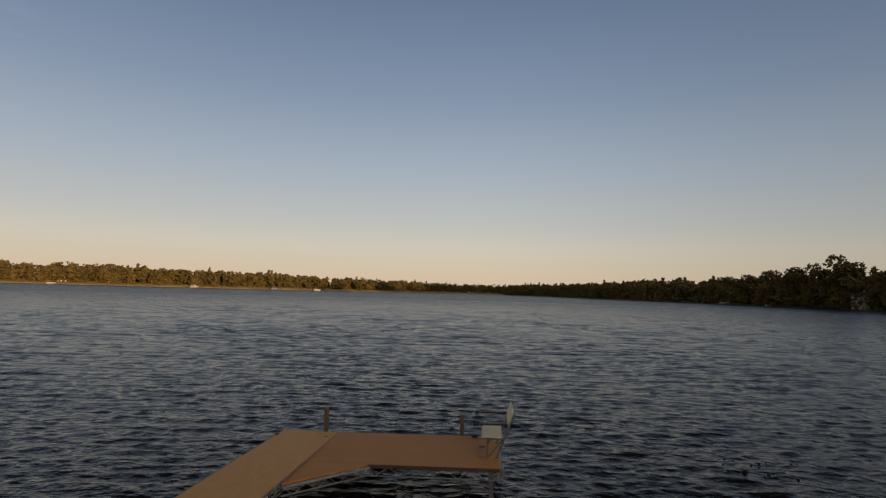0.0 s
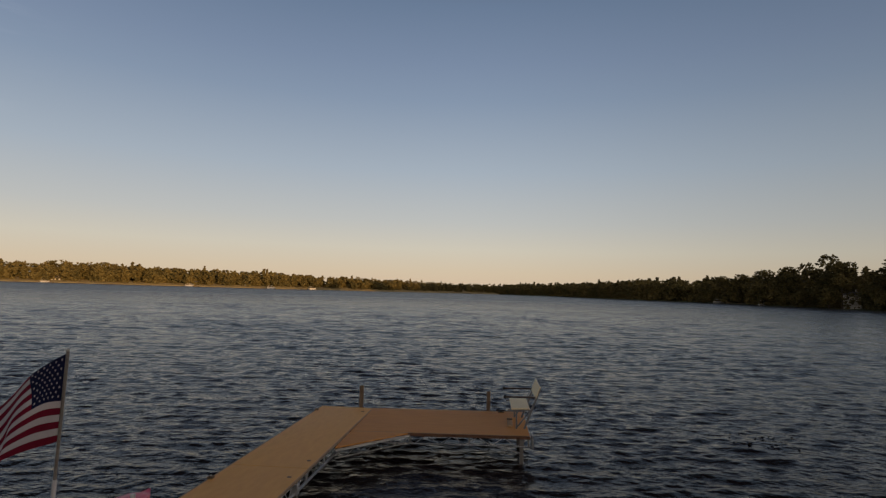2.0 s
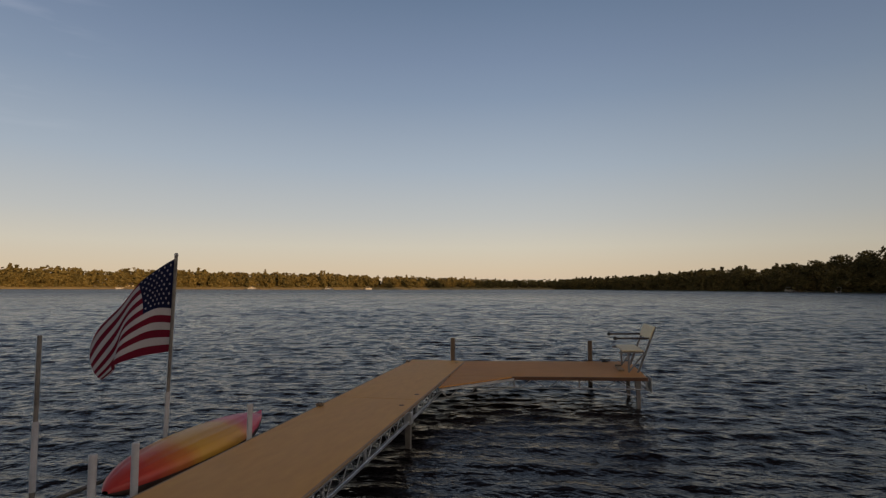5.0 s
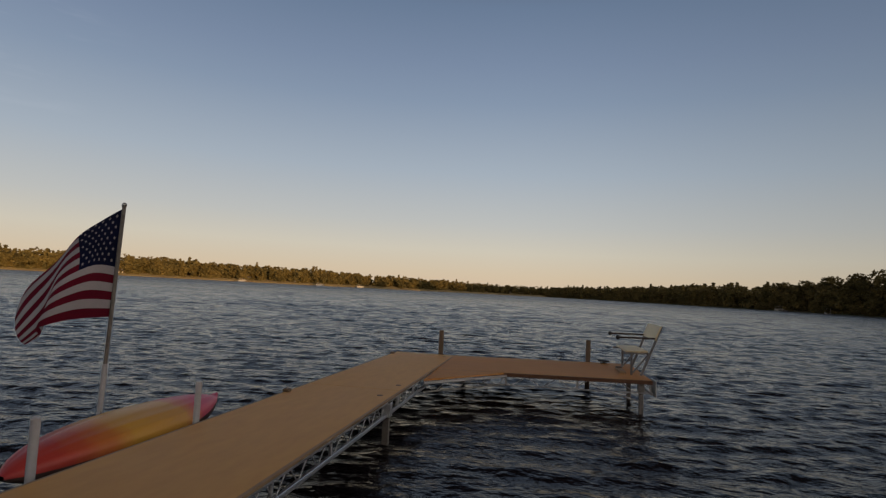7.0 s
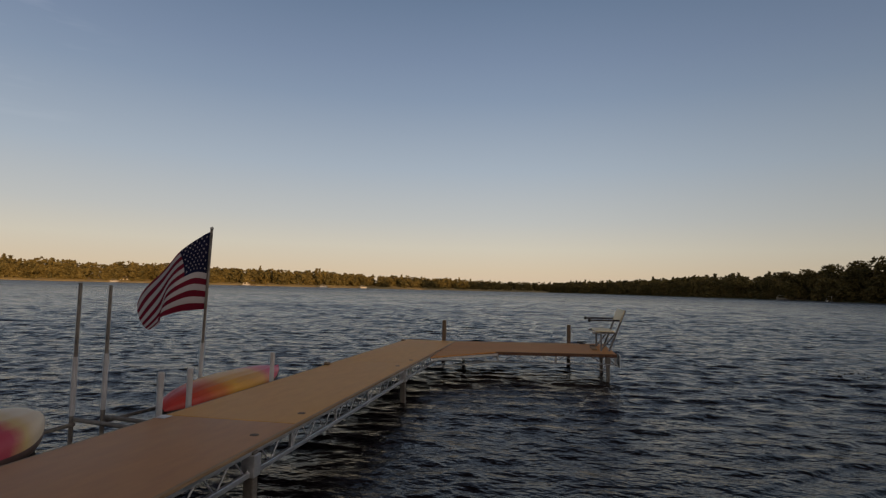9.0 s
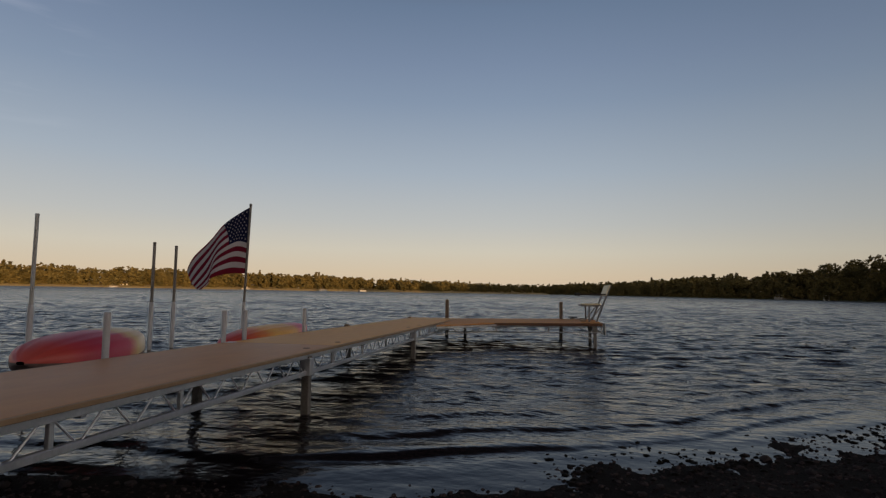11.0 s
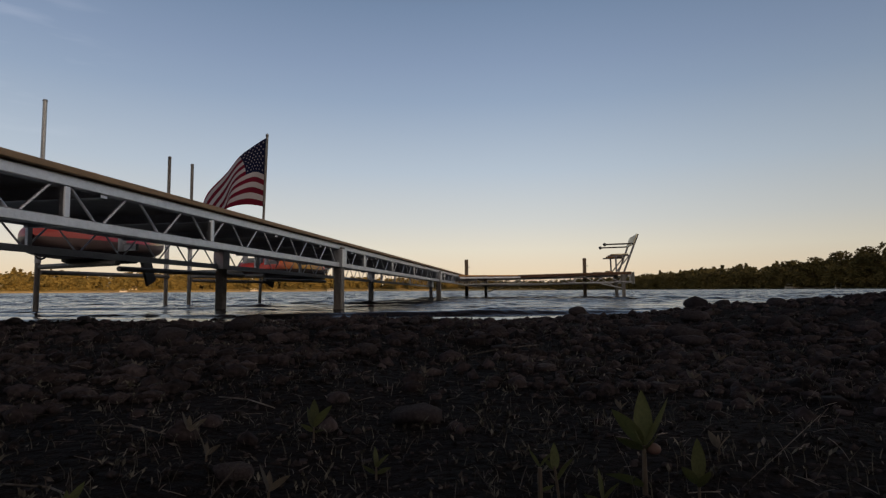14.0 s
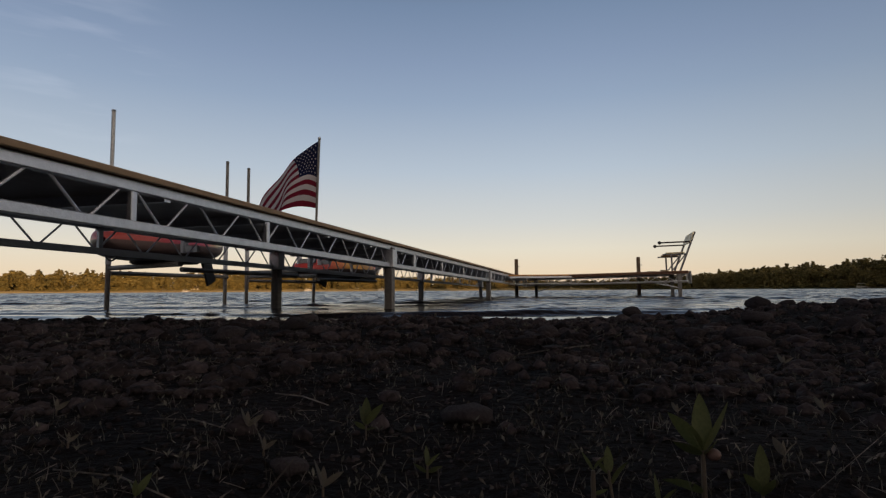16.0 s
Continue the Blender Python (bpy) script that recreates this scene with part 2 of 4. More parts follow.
# deck plastics with the shade below the upturned kayaks put into their colour
KSHADE_RED = material("shade_reddish_deck", (0.13, 0.085, 0.078), 0.5, 0, (0.10, 0.07, 0.065), 6, 0.1, 60)
KSHADE_BROWN = material("shade_brown_deck", (0.075, 0.05, 0.042), 0.5, 0, (0.045, 0.03, 0.026), 6, 0.1, 60)
KAYAK_A = gradient_plastic("red_white_plastic", [(0.0, (0.50, 0.10, 0.07)), (0.24, (0.46, 0.055, 0.05)), (0.44, (0.42, 0.04, 0.085)), (0.64, (0.46, 0.07, 0.11)), (0.73, (0.60, 0.46, 0.20)), (0.84, (0.68, 0.58, 0.42)), (1.05, (0.70, 0.63, 0.50))])
KAYAK_B = gradient_plastic("red_yellow_pink_plastic", [(0.08, (0.47, 0.04, 0.045)), (0.27, (0.50, 0.06, 0.04)), (0.40, (0.58, 0.20, 0.04)), (0.50, (0.66, 0.36, 0.05)), (0.74, (0.66, 0.34, 0.06)), (0.88, (0.60, 0.08, 0.14)), (1.05, (0.55, 0.06, 0.13))])


def water_material():
    m = bpy.data.materials.new("lake_water")
    m.use_nodes = True
    n, l = m.node_tree.nodes, m.node_tree.links
    b = n["Principled BSDF"]
    b.inputs["Base Color"].default_value = (0.0085, 0.0062, 0.0075, 1)
    b.inputs["Specular IOR Level"].default_value = 0.27
    b.inputs["IOR"].default_value = 1.33
    tc, mp = n.new("ShaderNodeTexCoord"), n.new("ShaderNodeMapping")
    mp.inputs["Scale"].default_value = (0.72, 1, 1)
    mp.inputs["Rotation"].default_value = (0, 0, 0.22)
    l.new(tc.outputs["Object"], mp.inputs[0])
    last = None
    # ripples die out in the shallows along the beach
    calm = n.new("ShaderNodeAttribute")
    calm.attribute_name = "ripple"
    # ripples too fine for the sheet; the open lake's chop fades in where the sheet grows coarse
    reach, open_lake = n.new("ShaderNodeVectorMath"), n.new("ShaderNodeMapRange")
    reach.operation = "LENGTH"
    open_lake.inputs["From Min"].default_value, open_lake.inputs["From Max"].default_value = 18.0, 120.0
    l.new(tc.outputs["Object"], reach.inputs[0]), l.new(reach.outputs["Value"], open_lake.inputs[0])
    for scale, strength, dist, away in ((0.16, 1.0, 1.3, True), (0.42, 1.0, 0.9, True), (1.1, 1.0, 0.40, True), (2.4, 0.9, 0.10, False), (6.0, 0.9, 0.055, False), (16.0, 0.6, 0.018, False)):
        t, bn = n.new("ShaderNodeTexNoise"), n.new("ShaderNodeBump")
        t.inputs["Scale"].default_value, t.inputs["Detail"].default_value = scale, 3
        bn.inputs["Distance"].default_value = dist
        gain = n.new("ShaderNodeMath")
        gain.operation, gain.inputs[1].default_value = "MULTIPLY", strength
        l.new((open_lake.outputs[0] if away else calm.outputs["Fac"]), gain.inputs[0]), l.new(gain.outputs[0], bn.inputs["Strength"])
        l.new(mp.outputs[0], t.inputs[0]), l.new(t.outputs["Fac"], bn.inputs["Height"])
        if last:
            l.new(last.outputs[0], bn.inputs["Normal"])
        last = bn
    l.new(last.outputs[0], b.inputs["Normal"])
    # the wind ruffles the open lake more than the sheltered water by the beach
    far, ruffle = n.new("ShaderNodeVectorMath"), n.new("ShaderNodeMapRange")
    far.operation = "LENGTH"
    ruffle.inputs["From Min"].default_value, ruffle.inputs["From Max"].default_value = 10.0, 220.0
    ruffle.inputs["To Min"].default_value, ruffle.inputs["To Max"].default_value = 0.11, 0.3
    l.new(tc.outputs["Object"], far.inputs[0]), l.new(far.outputs["Value"], ruffle.inputs[0]), l.new(ruffle.outputs[0], b.inputs["Roughness"])
    return m


WATER = water_material()


# ---- mesh helpers ----
def mesh_of(bm, name="mesh", smooth=False):
    me = bpy.data.meshes.new(name)
    bm.to_mesh(me)
    bm.free()
    if smooth:
        for p in me.polygons:
            p.use_smooth = True
    return me


def part(name, bm, mat, parent=None, label="", smooth=False):
    me = bm if isinstance(bm, bpy.types.Mesh) else mesh_of(bm, name, smooth)
    if not me.materials:
        me.materials.append(mat)
    ob = new(name, me)
    ob.parent = parent
    if label:
        tagged(ob, label)
    return ob


def thing(name, label, category, at=(0, 0, 0), group="", kind=""):
    ob = new(name)
    ob.location = at
    return tagged(ob, label, category, group, kind)


def box(bm, c, s, rot=None, bevel=0.0):
    r = bmesh.ops.create_cube(bm, size=1.0)
    m = Matrix.Translation(c) @ (rot.to_4x4() if rot else Matrix.Identity(4)) @ Matrix.Diagonal((*s, 1))
    bmesh.ops.transform(bm, matrix=m, verts=r["verts"])
    if bevel:
        edges = list({e for v in r["verts"] for e in v.link_edges})
        bmesh.ops.bevel(bm, geom=edges, offset=bevel, segments=1, affect="EDGES")
    return bm


def boxed(c, s, rot=None, bevel=0.0):
    return box(bmesh.new(), c, s, rot, bevel)


def bar(a, b, w, h=None, bevel=0.0):
    """A square bar from a to b."""
    a, b = Vector(a), Vector(b)
    q = (b - a).to_track_quat("Z", "Y").to_matrix()
    return boxed((a + b) / 2, (w, h or w, (b - a).length), q, bevel)


def tube(bm, a, b, r1, r2=None, n=12, cap=True):
    a, b = Vector(a), Vector(b)
    r = bmesh.ops.create_cone(bm, cap_ends=cap, segments=n, radius1=r1, radius2=r1 if r2 is None else r2, depth=(b - a).length)
    m = Matrix.Translation((a + b) / 2) @ (b - a).to_track_quat("Z", "Y").to_matrix().to_4x4()
    bmesh.ops.transform(bm, matrix=m, verts=r["verts"])
    return bm


def tubed(a, b, r1, r2=None, n=12):
    return tube(bmesh.new(), a, b, r1, r2, n)


def raw(name, verts, faces, mat, smooth=False):
    me = bpy.data.meshes.new(name)
    me.from_pydata([tuple(v) for v in verts], [], [tuple(f) for f in faces])
    me.update()
    if smooth:
        me.polygons.foreach_set("use_smooth", np.ones(len(me.polygons), dtype=bool))
    me.materials.append(mat)
    return me


# ---- ground, lake and shores ----
SHORE = [(-60, -13.5), (-8, -12.6), (-3, -12.7), (0.3, -12.35), (1.7, -11.85), (3.1, -11.12), (4.3, -10.28), (5.3, -9.6), (8, -7.9), (14, -5.5), (30, -4), (60, 4), (110, 30), (150, 80), (165, 130)]


def shore_y(x):
    return float(np.interp(x, [p[0] for p in SHORE], [p[1] for p in SHORE]))


def ground_z(x, y):
    """The beach: it drops into the water at the shore and runs flat and pebbly behind it."""
    s = shore_y(x) - y
    z = float(np.interp(s, [-40, -6, -1.2, -0.35, 0.5, 1.1, 1.6, 2.0, 2.4, 3.5, 8, 20, 60], [-2.5, -0.7, -0.08, -0.014, 0.014, 0.056, 0.077, 0.072, 0.0545, 0.044, 0.3, 1.8, 5.0]))
    f = min(1, max(0, (s + 2) / 2)) * (1 if s < 6 else 2.5)
    z += f * (0.028 * noise.noise((x * 1.1, y * 1.1, 3)) + 0.014 * noise.noise((x * 3.3, y * 3.3, 7)) + 0.007 * noise.noise((x * 9, y * 9, 1)))
    # the beach stands higher towards the east
    z += 0.080 * min(1, max(0, (x - 1.75) / 1.5)) * min(1, max(0, (s - 0.4) / 0.65)) * min(1, max(0, (3.0 - s) / 1.2))
    for px, py, a, b, dep in ((1.22, -12.68, 0.28, 0.12, 0.037), (0.30, -12.76, 0.22, 0.11, 0.036), (-0.7, -13.1, 0.5, 0.12, 0.02)):
        z -= dep * math.exp(-((x - px) / a) ** 2 - ((y - py) / b) ** 2)
    return z


def graded(lo, hi, mid0, mid1, fine, grow):
    out, v, st = [], mid0, fine
    while v < mid1:
        out.append(v)
        v += fine
    st = fine
    while v < hi:
        out.append(v)
        st *= grow
        v += st
    out.append(hi)
    v, st = mid0, fine
    low = []
    while v > lo:
        st *= grow
        v -= st
        low.append(max(v, lo))
    return sorted(low) + out


gx, gy = graded(-900, 900, -4.5, 7.5, 0.05, 1.14), graded(-900, 30, -15.6, -8.0, 0.05, 1.14)
gv = [(x, y, ground_z(x, y)) for y in gy for x in gx]
gf = [(j * len(gx) + i, j * len(gx) + i + 1, (j + 1) * len(gx) + i + 1, (j + 1) * len(gx) + i) for j in range(len(gy) - 1) for i in range(len(gx) - 1)]
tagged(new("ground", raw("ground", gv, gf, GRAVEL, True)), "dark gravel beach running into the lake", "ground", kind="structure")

# the lake: one sheet to the horizon, with a short wind chop that is finer towards the beach
rng = np.random.default_rng(5)
ra = np.concatenate([np.arange(2.0, 9.0, 0.035), 9 * np.exp(np.arange(0, math.log(110 / 9), 0.0040)), 110 * np.exp(np.linspace(0.006, math.log(26), 150))])
an = np.radians(np.concatenate([np.linspace(-180, -59, 30)[:-1], np.linspace(-58, 46, 560), np.linspace(47, 180, 32)[1:]]))
R, A = np.meshgrid(ra, an, indexing="ij")
X, Y = 2.0 + R * np.sin(A), -16.5 + R * np.cos(A)
Z = np.zeros_like(X)
step = np.maximum(np.where(R > 110, 0.022, 0.0040) * R, 0.035)
gust = 0.85 + 0.13 * np.sin(0.11 * X + 0.07 * Y + 1) * np.sin(0.05 * X - 0.13 * Y) + 0.10 * np.sin(0.31 * X + 0.2 * Y)
for k in range(84):
    wave = 0.16 * 1.034 ** k
    slope = 0.055 * math.exp(-(math.log(wave / 0.46) / 0.80) ** 2) + 0.016 * (wave > 0.9) * np.clip((R - 15) / 35, 0, 1)
    th = rng.normal(0.12, 0.27 + 0.33 * (k % 4 == 0))
    kx, ky = math.sin(th) * 2 * math.pi / wave, -math.cos(th) * 2 * math.pi / wave
    keep = np.clip(wave / (3.2 * step) - 0.4, 0, 1)
    ph = kx * X + ky * Y + rng.uniform(0, 6.28) + 0.8 * np.sin(0.31 * X + 0.3 * k) + 0.6 * np.sin(0.23 * Y + k) + 0.5 * np.sin(1.1 * X + 1.7 * k)
    Z += slope * wave / 6.283 * keep * (np.sin(ph) - 0.32 * np.cos(2 * ph))
Z *= gust * (0.57 + 0.24 * np.clip((R - 9) / 16, 0, 1))
# a slanting swell that bends round towards the beach beyond the platform
lean = np.clip((X - 3.5) / 5, 0, 1)
ph = 2 * math.pi * (0.80 * X + 0.62 * Y + 0.5 * np.sin(0.3 * X)) / 0.95
Z += 0.013 * lean * np.exp(-np.clip(R - 9, 0, 90) / 14) * (np.sin(ph) - 0.35 * np.cos(2 * ph))
sh = np.interp(X, [p[0] for p in SHORE], [p[1] for p in SHORE])
Z *= np.clip((Y - sh + 0.1) / 5.5, 0.05, 1) ** 0.9
# small swells that turn parallel to the beach as they run in, steep on the landward side
D = (Y - sh) * 0.86
turns = D / (0.44 + 0.05 * np.clip(D, 0, 6)) + 0.24 * np.sin(0.6 * X) + 0.12 * np.sin(2.1 * X + 1) + 0.06 * np.sin(4.7 * X + 0.9 * Y) - 0.45
row_no, part_of = np.floor(turns), turns - np.floor(turns)
front = np.where(part_of < 0.16, 0.5 - 0.5 * np.cos(math.pi * part_of / 0.16), np.cos(0.5 * math.pi * (part_of - 0.16) / 0.84) ** 2)
patchy = 0.50 + 0.50 * np.sin(1.3 * X + 2.1 * row_no + 1.2) * np.sin(0.53 * X + 4.0 * row_no)
Z += 0.045 * np.exp(-np.clip(D, 0, 50) / 3.2) * np.clip((D - 0.18) / 0.5, 0, 1) * front * patchy
ripple = np.clip(0.12 + 0.88 * (D - 0.25) / 1.9, 0.12, 1)
nr, na = X.shape
idx = np.arange(nr * na).reshape(nr, na)
wf = np.stack([idx[:-1, :-1], idx[:-1, 1:], idx[1:, 1:], idx[1:, :-1]], -1).reshape(-1, 4)
wme = bpy.data.meshes.new("water")
wme.vertices.add(nr * na), wme.loops.add(wf.size), wme.polygons.add(len(wf))
wme.vertices.foreach_set("co", np.stack([X, Y, Z], -1).reshape(-1).astype(np.float32))
wme.loops.foreach_set("vertex_index", wf.reshape(-1).astype(np.int32))
wme.polygons.foreach_set("loop_start", np.arange(0, wf.size, 4, dtype=np.int32))
wme.update(calc_edges=True)
wme.polygons.foreach_set("use_smooth", np.ones(len(wme.polygons), dtype=bool))
wme.attributes.new("ripple", "FLOAT", "POINT").data.foreach_set("value", ripple.reshape(-1).astype(np.float32))
wme.materials.append(WATER)
tagged(new("water", wme), "rippled dark grey-blue lake surface in evening shade", "lake", kind="structure")


def ico(sub=1):
    bm = bmesh.new()
    bmesh.ops.create_icosphere(bm, subdivisions=sub, radius=1)
    v = np.array([q.co[:] for q in bm.verts])
    f = np.array([[q.index for q in p.verts] for p in bm.faces])
    bm.free()
    return v, f


ICO1, ICO2 = ico(1), ico(2)
TET = (np.array([(0.94, 0, -0.33), (-0.47, 0.82, -0.33), (-0.47, -0.82, -0.33), (0, 0, 1)], float), np.array([(0, 1, 3), (1, 2, 3), (2, 0, 3), (0, 2, 1)]))


def crown(rg, height, width, clumps, conifer=False, size=1.0):
    """A crown of many small uneven leaf clumps gathered in boughs, with gaps, on a base at z = 0."""
    V, F, c = [], [], 0
    v0, f0 = TET
    if not conifer:
        boughs = []
        for i in range(rg.integers(10, 15)):
            t = rg.uniform(0.12, 0.90)
            rad = width * 0.36 * math.sqrt(max(0.03, 1 - ((t - 0.50) / 0.52) ** 2)) * rg.uniform(0.2, 1.0)
            a = rg.uniform(0, 6.283)
            boughs.append((rad * math.cos(a), rad * math.sin(a), t * height, width * rg.uniform(0.19, 0.31)))
    for i in range(clumps):
        if conifer:
            t = rg.uniform(0.10, 1.0)
            rad = width * 0.5 * (1.04 - t) * (0.62 + 0.38 * math.sin(t * 44)) * math.sqrt(rg.uniform(0.2, 1.0))
            a = rg.uniform(0, 6.283)
            at = np.array([rad * math.cos(a), rad * math.sin(a), t * height - 0.25 * rad])
        else:
            bx, by, bz, br = boughs[rg.integers(0, len(boughs))]
            q = rg.standard_normal(3)
            q *= br * rg.uniform(0.55, 1.05) / np.linalg.norm(q)
            at = np.array([bx + q[0], by + q[1], bz + 0.75 * q[2]])
        s = size * rg.uniform(0.4, 1.1)
        turn = np.linalg.qr(rg.standard_normal((3, 3)))[0]
        V.append((v0 * (1 + 0.35 * rg.standard_normal((4, 1)).clip(-1.3, 1.3))) @ turn * s * np.array([1, 1, 0.7]) + at), F.append(f0 + c)
        c += len(v0)
    return np.concatenate(V), np.concatenate(F)


def trunk_mesh(height, r, lean):
    bm = bmesh.new()
    tube(bm, (0, 0, -0.4), (lean, 0, height * 0.75), r, r * 0.35, 8)
    for i in range(5):
        a, z = i * 2.4, height * (0.32 + 0.08 * i)
        tube(bm, (lean * z / height, 0, z), (lean + math.cos(a) * height * 0.17, math.sin(a) * height * 0.17, z + height * 0.16), r * 0.35, r * 0.1, 5)
    return mesh_of(bm, "trunk", True)


def forest(name, label, line, count, heights, depth, seed, clumps, size, front=0.0, base=0.3):
    """A belt of trees along a line of plan points, denser and taller towards its back."""
    rg = np.random.default_rng(seed)
    L = np.array(line, float)
    seg = np.hypot(*np.diff(L, axis=0).T)
    cum = np.concatenate([[0], np.cumsum(seg)])
    protos = [crown(rg, 1.0, rg.uniform(0.46, 0.7), clumps, False, size) for _ in range(10)] + [crown(rg, 1.0, rg.uniform(0.26, 0.38), clumps, True, size * 0.9) for _ in range(4)]
    V, F, c = [], [], 0
    for i in range(count):
        s = rg.uniform(0, cum[-1])
        k = min(len(seg) - 1, int(np.searchsorted(cum, s) - 1)) if s > 0 else 0
        f = (s - cum[k]) / seg[k]
        p = L[k] * (1 - f) + L[k + 1] * f
        nrm = np.array([-(L[k + 1] - L[k])[1], (L[k + 1] - L[k])[0]]) / seg[k]
        off = rg.uniform(0, 1) ** 1.2 * depth
        p = p + nrm * (off + front)
        if math.hypot(p[0] - 149, p[1] - 232) < 9.5:
            continue
        h = np.interp(s, cum, heights) * rg.uniform(0.80, 1.04) * (0.72 + 0.28 * min(1, off / (depth * 0.5)))
        pine = rg.uniform() < 0.1
        v, fc = protos[rg.integers(10, 14) if pine else rg.integers(0, 10)]
        h *= 1.05 if pine else 1.0
        a = rg.uniform(0, 6.283)
        ca, sa = math.cos(a), math.sin(a)
        w = h * rg.uniform(0.85, 1.25)
        q = np.stack([(v[:, 0] * ca - v[:, 1] * sa) * w + p[0], (v[:, 0] * sa + v[:, 1] * ca) * w + p[1], v[:, 2] * h * 1.02 - 0.15 * h + base], -1)
        V.append(q), F.append(fc + c)
        c += len(v)
    me = bpy.data.meshes.new(name)
    me.from_pydata(np.concatenate(V).tolist(), [], np.concatenate(F).tolist())
    me.materials.append(FOLIAGE)
    return tagged(new(name, me), label, "woods", kind="stuff")


# far shore banks (low land under the woods)
LEFT = [(-640, 250), (-500, 345), (-380, 400), (-178, 450), (-90, 520), (-20, 590), (75, 640)]
RIGHT = [(-5, 640), (62, 520), (95, 420), (136, 330), (150, 255), (152, 190), (160, 140), (172, 80), (160, 20), (110, -8), (50, -24), (12, -31), (-12, -32), (-80, -34)]


def bank(name, line, label, rise=1.0, mat=FIELD):
    V, F = [], []
    L = np.array(line, float)
    for i, p in enumerate(L):
        t = L[min(i + 1, len(L) - 1)] - L[max(i - 1, 0)]
        nrm = np.array([-t[1], t[0]]) / np.hypot(*t)
        for o, z in ((-3, -0.6), (0, 0.25), (12, 1.0), (60, 3.2), (420, 4.0)):
            V.append((*(p + nrm * o), z * rise))
    for i in range(len(L) - 1):
        for j in range(4):
            a = i * 5 + j
            F.append((a, a + 5, a + 6, a + 1))
    return tagged(new(name, raw(name, V, F, mat)), label, "shore", kind="structure")


bank("shore_west", LEFT, "dry grassy far lake shore under woods", 1.9, DRYGRASS)
bank("shore_east", RIGHT[:9], "dark shaded lake shore under woods")
forest("woods_far", "sunlit golden-green mixed woods along the far shore", LEFT, 860, (25, 24, 21, 16, 13, 12, 12), 40, 11, 150, 0.088, 9.0, 1.6)
forest("woods_east", "dark shaded woods along the near side of the lake", RIGHT[:8], 600, (14, 16, 19, 20, 21, 23, 27, 31), 45, 12, 200, 0.078)
forest("woods_bay", "small golden-green trees round the far bay", [(-200, 446), (-130, 490), (-60, 552), (-20, 592), (60, 640)], 230, (15, 13, 12, 11, 11), 30, 15, 100, 0.115, 5.0, 1.0)
forest("woods_point", "dark trees on the far point", [(10, 610), (62, 522), (95, 422), (118, 375)], 130, (13, 15, 17, 18), 30, 16, 100, 0.11)
forest("woods_behind", "dark woods behind the beach", RIGHT[7:], 420, (36, 38, 24, 16, 14, 14, 14), 40, 13, 60, 0.15)
# added out of view, tall enough to shade the east shore and far bay
forest("woods_hill", "unseen tall trees added to keep the low sun off the near shore", [(285, 350), (300, 190), (330, 60), (260, -50)], 240, (46, 52, 56, 46), 50, 14, 56, 0.16)


# ---- dock ----
def deck_z(y):
    return 0.475 - 0.0125 * y


def truss(owner, y0, y1, x, uprights, nd, z0=None):
    """One side frame: two chords, uprights, and a zigzag of diagonals."""
    za, zb = (deck_z(y0), deck_z(y1)) if z0 is None else (z0, z0)
    top, low = 0.050, 0.208
    part("top_chord", bar((x, y0, za - top), (x, y1, zb - top), 0.036, 0.044, 0.004), ALU, owner)
    part("bottom_chord", bar((x, y0, za - low), (x, y1, zb - low), 0.036, 0.04, 0.004), ALU, owner)
    z = lambda y: za + (zb - za) * (y - y0) / (y1 - y0)
    for y in uprights:
        part("upright", bar((x, y, z(y) - top), (x, y, z(y) - low), 0.026, 0.030, 0.003), ALU, owner)
    st = (y1 - y0) / nd
    for i in range(0, nd, 2):
        yc = y0 + st * (i - 0.08)
        for sg in (-1, 1):
            a, b = yc + sg * 0.80 * st, yc + sg * 0.10 * st
            if y0 < min(a, b) and max(a, b) < y1:
                part("diagonal", tubed((x, a, z(a) - top - 0.015), (x, b, z(b) - low + 0.015), 0.0058, None, 8), ALU, owner)


def leg(owner, x, y, z, w=0.075, metal=ALU):
    l = part("leg", bar((x, y, -0.75 if y > -12.5 else -0.05), (x, y, z), w, w, 0.006), LEGMAT, owner, "dark square metal leg standing in the lake")
    part("bracket", boxed((x, y, z - 0.1), (w + 0.03, w + 0.03, 0.16), None, 0.005), metal, l)
    return l


DECK3 = material("worn_tan_deck", (0.50, 0.235, 0.068), 0.5, 0, (0.41, 0.185, 0.052), 3, 0.08, 260, (1, 0.25, 1), 0.35)


